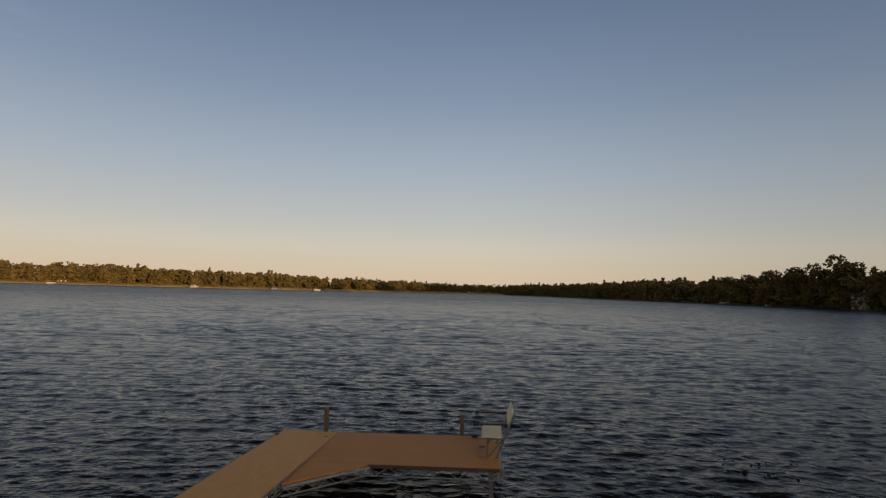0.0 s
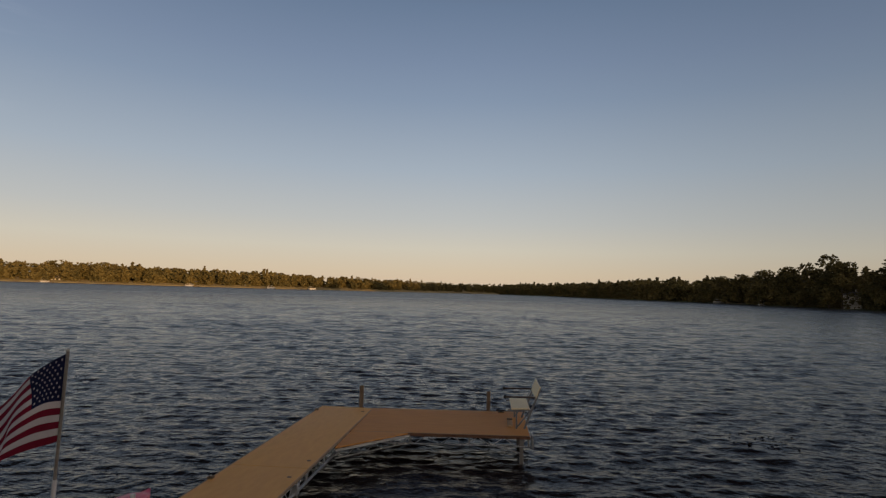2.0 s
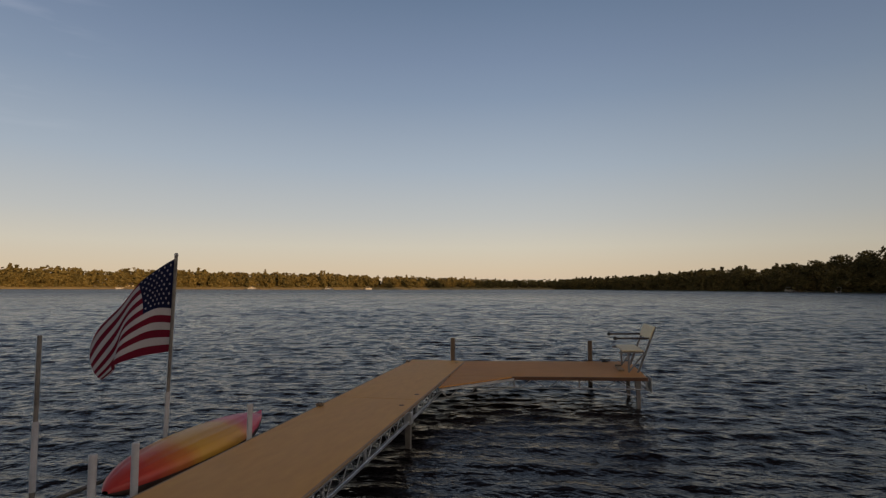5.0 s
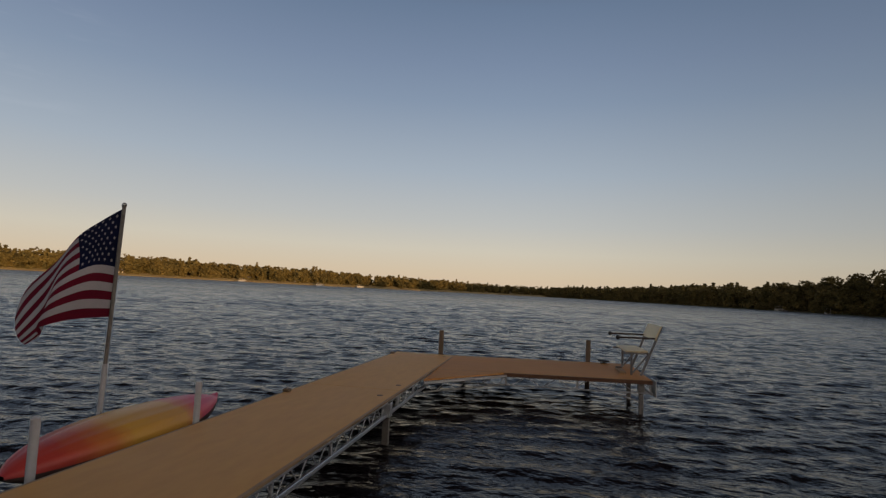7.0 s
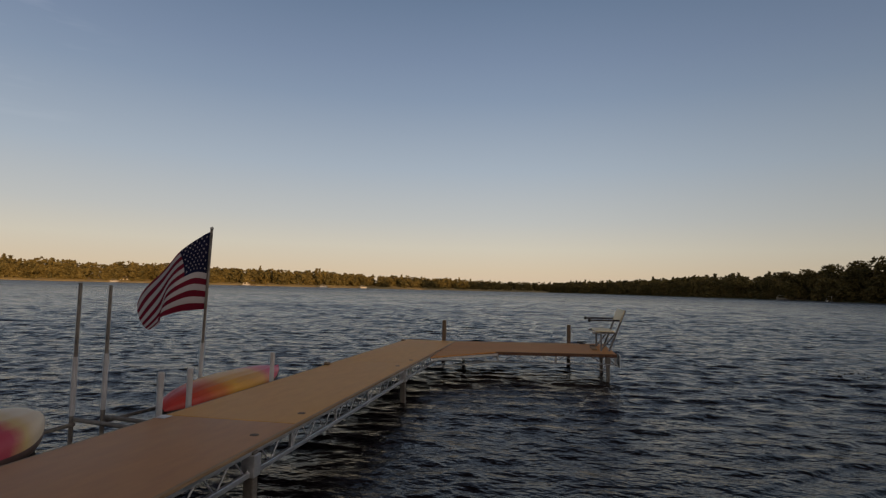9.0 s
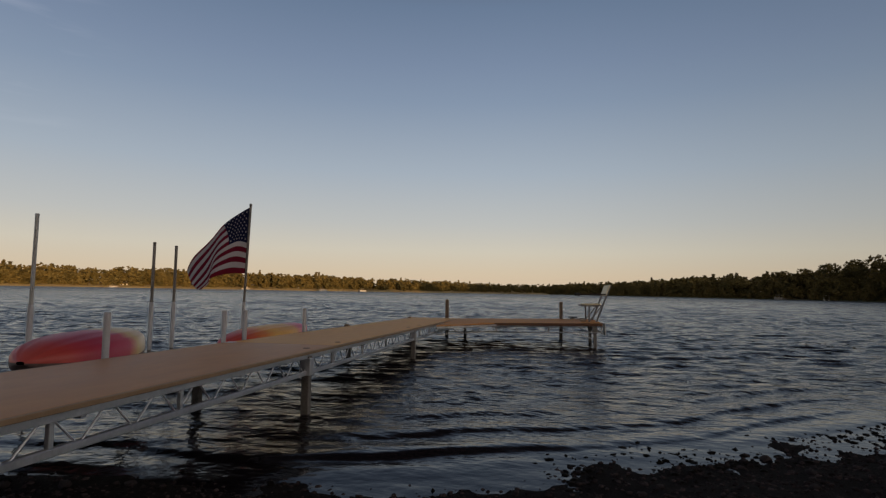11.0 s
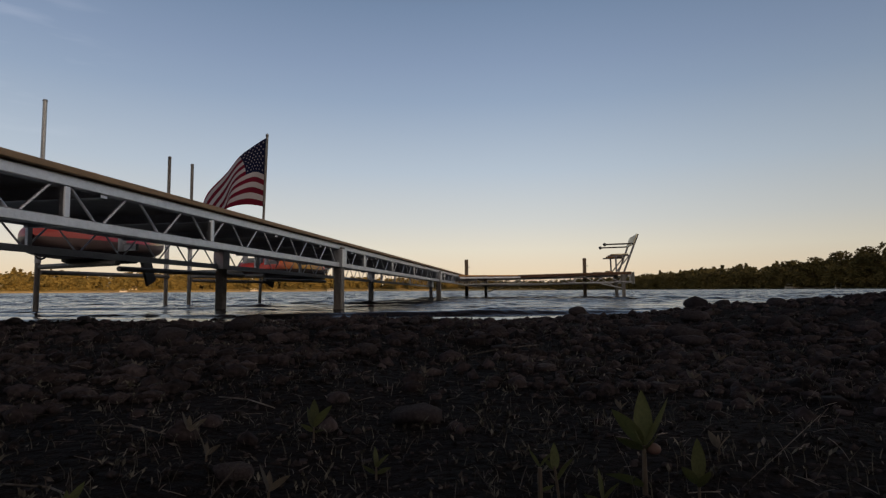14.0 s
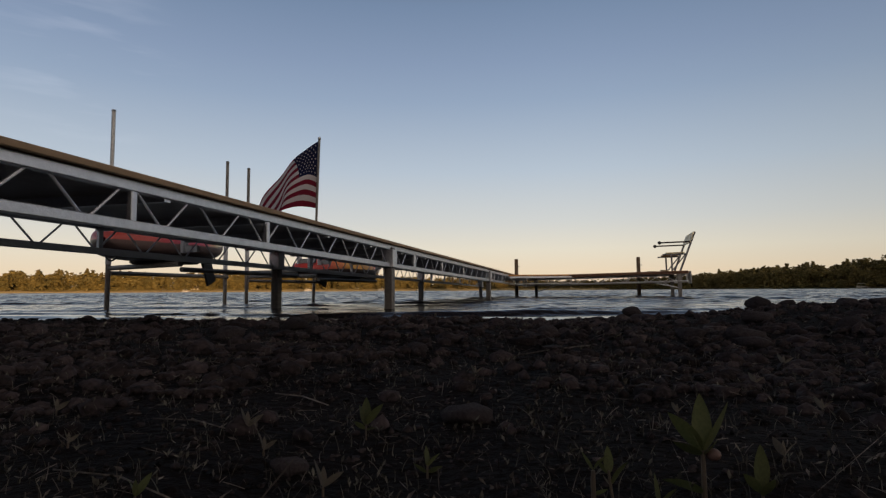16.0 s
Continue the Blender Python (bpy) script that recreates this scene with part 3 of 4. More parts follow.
def dock_section(y0, y1, uprights, legs, label, deck=DECK):
    own = thing("dock_section", label, "dock", (0, 0, 0), "dock sections")
    za, zb = deck_z(y0), deck_z(y1)
    rot = Matrix.Rotation(math.atan2(zb - za, y1 - y0), 3, "X")
    mid = ((-1.22) / 2, (y0 + y1) / 2, (za + zb) / 2)
    part("deck_panel", boxed((mid[0], mid[1], mid[2] - 0.0125), (1.22, y1 - y0 - 0.014, 0.025), rot, 0.004), deck, own, "smooth tan composite deck panel")
    part("joint_strip", boxed((mid[0], y1, zb - 0.012), (1.2, 0.02, 0.012)), RUBBER, own, "dark joint between deck panels")
    if y1 < -9:
        part("hinge_plate", boxed((-1.18, y1 - 0.09, zb + 0.004), (0.09, 0.11, 0.008), rot, 0.002), ALU, own, "small metal hinge plate")
    # extra sheet below the deck; its paleness stands for bounced light
    part("bounce_panel", boxed((mid[0], mid[1], mid[2] - 0.032), (1.14, y1 - y0 - 0.05, 0.008), rot), UNDER_BOUNCE, own, "added pale panel for light bounced up under the deck")
    for x in (0.006, -1.226):
        part("edge_strip", bar((x, y0, za - 0.014), (x, y1, zb - 0.014), 0.03, 0.026, 0.003), EDGE, own, "brown deck edge strip")
        truss(own, y0, y1, x + (-0.034 if x > 0 else 0.034), uprights, 24)
    n = 6
    for i in range(n):
        y = y0 + (y1 - y0) * (i + 0.5) / n
        part("cross_beam", bar((-0.02, y, deck_z(y) - 0.06), (-1.2, y, deck_z(y) - 0.06), 0.035, 0.05), ALU, own)
    for x, y in legs:
        leg(own, x, y, deck_z(y) - 0.05)
    for x, y in ((-0.14, y1 - 0.45), (-0.12, y0 + 0.4)):
        bm = tubed((x, y, deck_z(y) - 0.004), (x, y, deck_z(y) + 0.004), 0.038, 0.034, 14)
        part("leg_cover", bm, WOOD, own, "dark round leg cover in the deck")
    return own


dock_section(-14.0, -9.42, (-13.98, -13.04, -12.08, -10.13, -9.44), ((-0.03, -10.11), (-1.17, -10.11)), "aluminium truss dock section with worn tan deck at the beach", DECK3)
dock_section(-9.42, -4.85, (-9.40, -8.36, -7.24, -5.35, -4.87), ((-0.03, -5.35), (-1.17, -5.55)), "aluminium truss dock section with tan deck over water")
dock_section(-4.85, 0.0, (-4.83, -3.9, -2.6, -0.6, -0.02), ((-1.15, -0.5),), "outermost aluminium truss dock section with tan deck")

# platform that turns off at the end, with a corner brace piece
PZ, RISE = 0.475, 0.021      # the platform rises a little towards its outer end
plat = thing("dock_platform", "brown deck platform at the end of the dock", "dock")
plat.rotation_euler = (0, -RISE, 0)
part("deck_panel", boxed((1.80, -1.1, PZ - 0.0125), (3.56, 2.19, 0.025), None, 0.004), DECK2, plat, "reddish-brown deck panel")
for y in (0.0, -2.2):
    for zz, wd in ((0.055, 0.03), (0.212, 0.022)):
        part("chord", bar((0.02, y, PZ - zz), (3.58, y, PZ - zz), wd, wd, 0.004), ALU, plat)
    part("edge_strip", bar((0.02, y - 0.012 if y < -1 else y + 0.012, PZ - 0.018), (3.59, y - 0.012 if y < -1 else y + 0.012, PZ - 0.018), 0.04, 0.03, 0.003), EDGE, plat)
    part("fascia", boxed((1.80, y + (0.034 if y > -1 else -0.034), PZ - 0.034), (3.58, 0.02, 0.062), None, 0.003), FASCIA, plat, "dark brown fascia board")
    for i in range(14):
        a, b = 0.05 + i * 0.252, 0.05 + (i + 1) * 0.252
        p, q = (0.07, 0.198) if i % 2 == 0 else (0.198, 0.07)
        part("diagonal", bar((a + 0.02, y, PZ - p), (b - 0.02, y, PZ - q), 0.011), ALU, plat)
    for x in (1.22, 2.4, 3.56):
        part("upright", bar((x, y, PZ - 0.06), (x, y, PZ - 0.20), 0.03, 0.03), STEEL, plat)
for zz in (0.062, 0.222):
    part("end_chord", bar((3.585, 0, PZ - zz), (3.585, -2.2, PZ - zz), 0.04), STEEL, plat)
for x, y in ((3.42, -2.16), (3.42, -0.9), (0.25, -0.25)):
    leg(plat, x, y, PZ - 0.05, 0.07, LEGMAT)
for a, b in (((3.42, -2.16, 0.12), (2.95, -2.16, PZ - 0.24)), ((3.42, -0.9, 0.14), (3.0, -0.9, PZ - 0.07)), ((3.42, -0.9, 0.2), (3.57, -0.9, PZ - 0.07)), ((0.25, -0.25, 0.1), (0.7, -0.25, PZ - 0.24))):
    part("knee_brace", bar(a, b, 0.02), ALU, plat)
part("hanging_plate", boxed((3.64, -2.05, PZ - 0.14), (0.02, 0.34, 0.26), None, 0.004), STEEL, plat, "grey bracket plate on the platform's end")

corner = thing("dock_corner", "triangular brown deck corner piece between dock and platform", "dock")
corner.rotation_euler = (0, -RISE, 0)
bm = bmesh.new()
lo = [bm.verts.new((x, y, PZ - 0.027)) for x, y in ((0.035, -3.42), (1.20, -2.225), (0.035, -2.225))]
hi = [bm.verts.new((v.co.x, v.co.y, PZ - 0.002)) for v in lo]
bm.faces.new(hi), bm.faces.new(lo[::-1])
for i in range(3):
    bm.faces.new((lo[i], lo[(i + 1) % 3], hi[(i + 1) % 3], hi[i]))
part("deck_panel", bm, DECK2, corner, "reddish-brown triangular deck panel")
for zz, wd, mt in ((0.055, 0.04, ALU), (0.19, 0.024, STEEL)):
    part("chord", bar((0.04, -3.44, PZ - zz), (1.22, -2.24, PZ - zz), wd, wd, 0.004), mt, corner, "aluminium edge beam")
for i in range(8):
    f0, f1 = (i + 0.1) / 8, (i + 0.9) / 8
    p, q = (0.075, 0.19) if i % 2 == 0 else (0.19, 0.075)
    part("diagonal", bar((0.04 + 1.18 * f0, -3.44 + 1.2 * f0, PZ - p), (0.04 + 1.18 * f1, -3.44 + 1.2 * f1, PZ - q), 0.008), STEEL, corner)

for x, top, lab in ((-0.30, 0.98, "square brown wooden mooring post at the dock's end"), (2.757, 0.972, "square brown wooden mooring post beside the platform")):
    p = thing("mooring_post", lab, "post", (x, 0.085, 0), "mooring posts")
    part("post", boxed((0, 0, top / 2 - 0.4), (0.088, 0.088, top + 0.8), None, 0.008), WOOD, p)
    part("cleat", boxed((0.06, 0, top - 0.2), (0.05, 0.02, 0.02), None, 0.004), STEEL, p)

# leg tops standing a little above the deck's outer edge
for y in (-0.5, -5.55):
    cap = thing("leg_cap", "dark square leg top at the deck edge", "cap", (-1.21, y, deck_z(y)), "leg caps")
    part("cap", boxed((0, 0, 0.018), (0.08, 0.09, 0.036), None, 0.008), WOOD, cap)
    part("pin", tubed((0, 0, 0.03), (0, 0, 0.05), 0.012, None, 8), STEEL, cap)
cl = thing("dock_cleat", "dark metal cleat on the platform's far edge", "cleat", (3.05, -0.12, PZ + 3.05 * RISE))
part("base", boxed((0, 0, 0.012), (0.14, 0.05, 0.024), None, 0.006), RUBBER, cl)
part("horn", tubed((-0.11, 0, 0.05), (0.11, 0, 0.05), 0.016, None, 8), RUBBER, cl)
part("stem", boxed((0, 0, 0.035), (0.05, 0.03, 0.04)), RUBBER, cl)
bd = thing("board", "small tan board lying beside the bench legs", "board", (3.22, -1.2, PZ + 3.22 * RISE))
part("plank", boxed((0, 0, 0.02), (0.11, 0.62, 0.036), None, 0.006), EDGE, bd)
part("batten", boxed((0, 0.2, 0.05), (0.12, 0.05, 0.024), None, 0.004), WOOD, bd)

# bench at the platform's end
bench = thing("bench", "metal-framed dock bench with cream seat and backrest panels", "bench", (0, 0, PZ))
bench.rotation_euler = (0, -RISE, 0)
for y in (-1.65, -0.6):
    part("back_post", bar((3.50, y, 0.0), (3.84, y, 0.85), 0.04, 0.04, 0.004), BENCHSTEEL, bench)
    part("front_leg", bar((3.34, y, 0.0), (3.34, y, 0.40), 0.035, 0.035, 0.004), BENCHSTEEL, bench)
    part("seat_brace", bar((3.34, y, 0.02), (3.62, y, 0.36), 0.025), BENCHSTEEL, bench)
    part("seat_rail", bar((3.16, y, 0.375), (3.66, y, 0.375), 0.03), BENCHSTEEL, bench)
    ar = part("armrest", boxed((3.44, y, 0.64), (0.62, 0.06, 0.03), None, 0.006), ARM, bench, "dark brown armrest")
    bm = bmesh.new()
    bmesh.ops.create_uvsphere(bm, u_segments=12, v_segments=8, radius=0.046, matrix=Matrix.Translation((3.11, y, 0.64)) @ Matrix.Diagonal((0.85, 1.0, 0.85, 1)))
    part("end_knob", bm, RUBBER, ar, "round black rubber knob", True)
part("seat_panel", boxed((3.42, -1.125, 0.405), (0.38, 1.12, 0.03), None, 0.008), BENCHM, bench, "cream seat panel")
part("backrest", boxed((3.775, -1.125, 0.735), (0.025, 1.12, 0.26), Matrix.Rotation(radians(21.8), 3, "Y"), 0.008), BENCHM, bench, "cream backrest panel")

# ---- kayak rack beside the dock ----
def outer_pole(name, x, y, top, sleeve, label, metal=STEEL):
    p = thing(name, label, "pole", (x, y, 0), "rack poles")
    part("sleeve", tubed((0, 0, 0.42), (0, 0, sleeve), 0.025, None, 14), PVC, p, "white plastic sleeve")
    part("pole", tubed((0, 0, -0.7), (0, 0, top), 0.018, None, 12), metal, p)
    part("pole_foot", tubed((0, 0, -0.72), (0, 0, 0.44), 0.022, None, 12), LEGMAT, p)
    part("cap", tubed((0, 0, top), (0, 0, top + 0.015), 0.022, 0.016, 12), metal, p)
    return p


for x, y, top, metal in ((-2.565, -10.678, 1.855, STEEL), (-2.528, -9.029, 1.727, LEGMAT), (-2.458, -8.70, 1.708, LEGMAT)):
    outer_pole("rack_pole", x, y, top, 1.0, "tall grey metal rack pole with white sleeve standing in water", metal)
fp = outer_pole("flagpole", -2.287, -7.158, 2.475, 0.98, "grey metal flagpole with white sleeve standing in water", LEGMAT)
fp.location.x, fp.rotation_euler.y = -2.287 - 0.03 * 2.45, 0.03
bm = bmesh.new()
bmesh.ops.create_uvsphere(bm, u_segments=10, v_segments=8, radius=0.024, matrix=Matrix.Translation((0, 0, 2.495)))
part("finial", bm, STEEL, fp, smooth=True)

INNER = ((-1.365, -11.131, 0.962), (-1.437, -9.219, 0.918), (-1.368, -8.87, 0.912), (-1.293, -7.254, 0.898))
for x, y, top in INNER:
    p = thing("rack_post", "short white plastic-sleeved kayak rack post beside the dock", "post", (x, y, 0), "rack posts")
    part("sleeve", tubed((0, 0, 0.47), (0, 0, top), 0.028, None, 14), PVC, p)
    part("cap", tubed((0, 0, top), (0, 0, top + 0.012), 0.030, 0.024, 14), PVC, p)
    part("clamp", bar((0, 0, 0.50), (max(0.02, -x - 1.235), 0, 0.50), 0.03, 0.05), STEEL, p)
OUTER = ((-2.565, -10.678), (-2.528, -9.029), (-2.458, -8.70), (-2.287, -7.158))
for a, b, lab in ((0, 1, "kayak rack of grey metal tubes holding a small kayak"), (2, 3, "kayak rack of grey metal tubes beside the flagpole")):
    rack, az = thing("kayak_rack", lab, "rack", group="kayak racks"), 0.385 if a == 0 else 0.345
    for i in (a, b):
        part("arm", tubed((INNER[i][0] - 0.03, INNER[i][1], az), (OUTER[i][0] + 0.03, OUTER[i][1], az), 0.022), LEGMAT, rack)
    part("rail", tubed((OUTER[a][0] + 0.03, OUTER[a][1], az - 0.045), (OUTER[b][0] + 0.03, OUTER[b][1], az - 0.045), 0.02), LEGMAT, rack)
    part("rail", tubed((INNER[a][0] - 0.02, INNER[a][1], az - 0.045), (INNER[b][0] - 0.02, INNER[b][1], az - 0.045), 0.02), LEGMAT, rack)


def kayak(length, width, deep, high, mat, under, label, at, turn, flap, near_rise, tilt=0.0):
    """A small sit-in kayak lying upside down: rounded hull with chines above, flat deck with its cockpit below."""
    own = thing("kayak", label, "kayak", at, "kayaks")
    own.rotation_euler = (tilt, 0, turn)
    n, k = 44, 24
    rocker = lambda s: 0.12 * max(0, s) ** 2.6 + near_rise * max(0, -s) ** 2
    seam = lambda s: high + rocker(s)
    half = lambda s: width / 2 * max(0.02, 1 - abs(s) ** (2.5 if s < 0 else 2.0)) ** (0.62 if s < 0 else 0.78)
    for name, sign, size in (("hull", 1, deep), ("deck", -1, high)):
        V, F = [], []
        for i in range(n + 1):
            s = -1 + 2 * i / n
            e, w = abs(s), half(s)
            h = size * max(0.04, 1 - e ** 6.0) ** (0.55 if sign > 0 else 0.7)
            h = max(0.015, h * (1 - 0.36 * max(0, -s) ** 1.6) - max(0, rocker(s))) if sign > 0 else h
            for j in range(k + 1):
                a = math.pi * j / k
                c, sn = math.cos(a), math.sin(a)
                z = h * abs(sn) ** (0.72 if sign > 0 else 0.6)
                if sign > 0:
                    z -= (1 - e ** 4) * (0.022 * math.exp(-((abs(c) - 0.34) / 0.06) ** 2) + 0.016 * math.exp(-((abs(c) - 0.68) / 0.05) ** 2))
                V.append((w * math.copysign(abs(c) ** 0.8, c), s * length / 2, seam(s) + sign * z))
        m = k + 1
        for i in range(n):
            for j in range(k):
                q = (i * m + j, i * m + j + 1, (i + 1) * m + j + 1, (i + 1) * m + j)
                F.append(q if sign > 0 else q[::-1])
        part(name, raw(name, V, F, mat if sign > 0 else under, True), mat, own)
    bm = bmesh.new()
    for q in range(24):
        a0, a1 = math.tau * q / 24, math.tau * (q + 1) / 24
        tube(bm, (width * 0.31 * math.cos(a0), length * 0.2 * math.sin(a0), 0.0), (width * 0.31 * math.cos(a1), length * 0.2 * math.sin(a1), 0.0), 0.016, None, 6)
    rim = part("cockpit_rim", bm, RUBBER, own, "black cockpit rim facing down")
    # black disc across the cockpit: the opening's dark inside, put in as colour
    bm = bmesh.new()
    bmesh.ops.create_cone(bm, cap_ends=True, segments=24, radius1=1, radius2=0.95, depth=0.012, matrix=Matrix.Diagonal((width * 0.30, length * 0.195, 1, 1)))
    part("seat", bm, RUBBER, rim, "black disc for the dark inside of the cockpit")
    for sd in (-1, 1):
        bm = bmesh.new()
        y0, z0 = sd * (length / 2 - 0.10), high * 0.12 + rocker(sd)
        for q in range(6):
            a0, a1 = math.pi * q / 6, math.pi * (q + 1) / 6
            tube(bm, (0.05 * math.cos(a0), y0, z0 - 0.05 * math.sin(a0)), (0.05 * math.cos(a1), y0, z0 - 0.05 * math.sin(a1)), 0.007, None, 6)
        part("grab_handle", bm, RUBBER, own, "black carrying handle")
    bm = boxed((0, 0, 0), (0.025, 0.15, 0.27), Matrix.Rotation(radians(flap[2]), 3, "X"), 0.01)
    bmesh.ops.translate(bm, verts=bm.verts, vec=(0, flap[0], flap[1]))
    part("seat_back", bm, RUBBER, own, "black seat back hanging down")
    return own


kayak(1.43, 0.80, 0.225, 0.13, KAYAK_A, KSHADE_RED, "small red kayak with pale end lying upside down on its rack", (-1.90, -10.72, 0.425), 0.06, (0.62, -0.07, 22), 0.03, 0.02)
kayak(2.40, 0.66, 0.185, 0.12, KAYAK_B, KSHADE_BROWN, "small red, yellow and pink kayak lying upside down on its rack", (-1.775, -7.42, 0.35), -0.05, (-0.55, -0.03, 70), -0.05)

# ---- flag ----
flag = thing("flag", "red, white and blue striped flag with stars drooping from its pole", "flag", (-2.287, -7.158, 0))
FT, FH, FL, LEAN = 2.45, 1.03, 1.5, 0.03


def cloth(u, v):
    """A point of the cloth: u runs out from the pole, v down it; the top edge sags, the hem folds under the fly."""
    top, mid, hem = (v - 0.54) * (v - 1) / 0.54, v * (1 - v) / 0.2484, v * (v - 0.54) / 0.46
    out = top * (1.00 * u - 0.06 * u * u) + mid * (0.16 * u + 0.46 * u * u) + hem * (0.30 * u + 0.17 * u * u)
    sag = top * (0.45 * u + 0.49 * u * u) + mid * (-0.22 * u + 0.90 * u * u) + hem * (0.24 * u * u)
    x = -FH * out - 0.020 - 0.022 * math.sin(9 * u + 3 * v) * u
    z = FT - FH * (v + sag) - 0.012 * math.sin(11 * u + 2 * v) * u
    y = -0.50 * v ** 0.6 * (1 - math.exp(-4.2 * u)) + 0.14 * v * u * math.sin(9 * u) + 0.035 * u * math.sin(13 * u - 5 * v)
    return x + LEAN * (z - FT), y, z


NU, NV = 60, 52


def cloth_piece(name, u0, u1, v0, v1, mat):
    iu = [q / NU for q in range(round(u0 * NU), round(u1 * NU) + 1)]
    iv = [q / NV for q in range(round(v0 * NV), round(v1 * NV) + 1)]
    V = [cloth(u, v) for v in iv for u in iu]
    m = len(iu)
    F = [(j * m + i, j * m + i + 1, (j + 1) * m + i + 1, (j + 1) * m + i) for j in range(len(iv) - 1) for i in range(m - 1)]
    return part(name, raw(name, V, F, mat, True), mat, flag)


for i in range(13):
    u0 = 0.4 if i < 7 else 0.0
    cloth_piece("stripe", u0, 1.0, i / 13, (i + 1) / 13, RED if i % 2 == 0 else WHITE)
canton = cloth_piece("canton", 0.0, 0.4, 0.0, 7 / 13, BLUE)
for r in range(9):
    for c in range(6 if r % 2 == 0 else 5):
        cu, cv = 0.4 * (c * 2 + (1 if r % 2 == 0 else 2)) / 12, (7 / 13) * (r + 1) / 10
        star_v, star_f = [], []
        for side in (-1, 1):
            b0 = len(star_v)
            for k in range(10):
                rr = 0.021 if k % 2 == 0 else 0.009
                a = math.pi * k / 5
                px, py, pz = cloth(cu + rr * math.sin(a) / FL, cv - rr * math.cos(a) / FH)
                star_v.append((px, py + side * 0.004, pz))
            star_f.append(tuple(range(b0, b0 + 10)))
        part("star", raw("star", star_v, star_f, WHITE), WHITE, canton)


# ---- the beach ----
SPOT, HEAD = Vector((1.764, -14.886, 0)), (Vector((-0.262, 0.965, 0)), Vector((0.965, 0.262, 0)))


def spot(ahead, side, lift=0.0):
    p = SPOT + HEAD[0] * ahead + HEAD[1] * side
    return (p.x, p.y, ground_z(p.x, p.y) + lift)


def stone_mesh(rg, flat, sub=ICO2):
    v, f = sub
    off = rg.uniform(0, 50, 3)
    s = np.array([1.0, rg.uniform(0.65, 0.95), flat])
    vv = []
    for p in v:
        q = Vector(p)
        k = 1 + 0.34 * noise.noise(q * 1.1 + Vector(off)) + 0.26 * noise.noise(q * 2.4 + Vector(off))
        vv.append(tuple(np.array(p) * k * s))
    return raw("stone", vv, f, STONE, True)


rg = np.random.default_rng(21)
STONES = [stone_mesh(rg, rg.uniform(0.35, 0.62)) for _ in range(9)]


def stone(at, size, label="rounded grey beach stone half sunk in gravel", turn=0.0, k=0):
    ob = new("stone", STONES[k % 9])
    ob.location, ob.rotation_euler, ob.scale = at, (0, 0, turn), (size, size, size)
    return tagged(ob, label, "stone", "beach stones")


stone(spot(2.0, 1.105, 0.024), 0.058, "large dark angular boulder on the gravel by the water", 1.7, 7)
stone(spot(2.1, 0.695, 0.035), 0.042, "dark rounded rock by the water", 1.1, 4)
stone((1.674, -13.795, 0.086), 0.022, "dark rounded cobble among smaller pebbles", 0.5, 3)
stone((1.928, -13.767, 0.080), 0.029, "broad dark cobble among smaller pebbles", 2.0, 6)
stone((1.651, -14.380, 0.052), 0.025, "small pale angular stone on dark soil", 0.1, 2)
stone((1.565, -14.540, 0.047), 0.0135, "small dark stone among dry stalks", 0.1, 5)
n_st = 0
while n_st < 285:
    x = rg.uniform(-3.2, 5.5)
    y = shore_y(x) - rg.uniform(-0.5, 2.3)
    if n_st > 120:
        x, y, _ = spot(rg.uniform(0.8, 2.5), rg.uniform(-1.5, 1.6))
    if y > shore_y(x) + 0.4 or (x - SPOT.x) ** 2 + (y - SPOT.y) ** 2 < 0.5 or y < -14.5:
        continue
    sz = (0.014 + 0.034 * rg.uniform() ** 2.2) * (1.0 if n_st <= 120 else 0.72)
    stone((x, y, ground_z(x, y) + sz * 0.18), sz, turn=rg.uniform(0, 6.28), k=int(rg.integers(0, 9)))
    n_st += 1


def scatter(name, count, place, size, mat, label, category, flat=0.6, jit=0.25, sub=ICO1):
    """Many small uneven lumps on the ground, as one object."""
    V, F, c = [], [], 0
    v0, f0 = sub
    for i in range(count):
        x, y, z = place()
        s = size() * min(1.0, 0.25 + math.hypot(x - SPOT.x, y - SPOT.y) / 1.1)
        a = rg.uniform(0, 6.283)
        v = v0 * (1 + jit * rg.standard_normal((len(v0), 1)).clip(-1.5, 1.5)) * np.array([1, rg.uniform(0.6, 1), flat]) * s
        V.append(np.stack([v[:, 0] * math.cos(a) - v[:, 1] * math.sin(a) + x, v[:, 0] * math.sin(a) + v[:, 1] * math.cos(a) + y, v[:, 2] + z], -1))
        F.append(f0 + c)
        c += len(v0)
    me = raw(name, np.concatenate(V), np.concatenate(F), mat, True)
    return tagged(new(name, me), label, category, kind="stuff")


def beach_place():
    while True:
        x = rg.uniform(-3.5, 6.5)
        y = shore_y(x) - rg.uniform(-0.35, 3.4)
        d2 = (x - SPOT.x) ** 2 + (y - SPOT.y) ** 2
        if d2 > 0.30 + 0.25 * noise.noise((x * 3, y * 3, 8)) and y > -15.3:
            return x, y, ground_z(x, y) + 0.001


def near_place():
    while True:
        a, r = rg.uniform(-0.95, 1.20), 0.14 + 1.6 * rg.uniform() ** 1.3
        x, y, _ = spot(r * math.cos(a), r * math.sin(a))
        if y < shore_y(x) - 0.4:
            return x, y, ground_z(x, y)


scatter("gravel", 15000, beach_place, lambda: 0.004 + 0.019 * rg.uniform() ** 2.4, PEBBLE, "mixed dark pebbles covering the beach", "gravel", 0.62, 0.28)


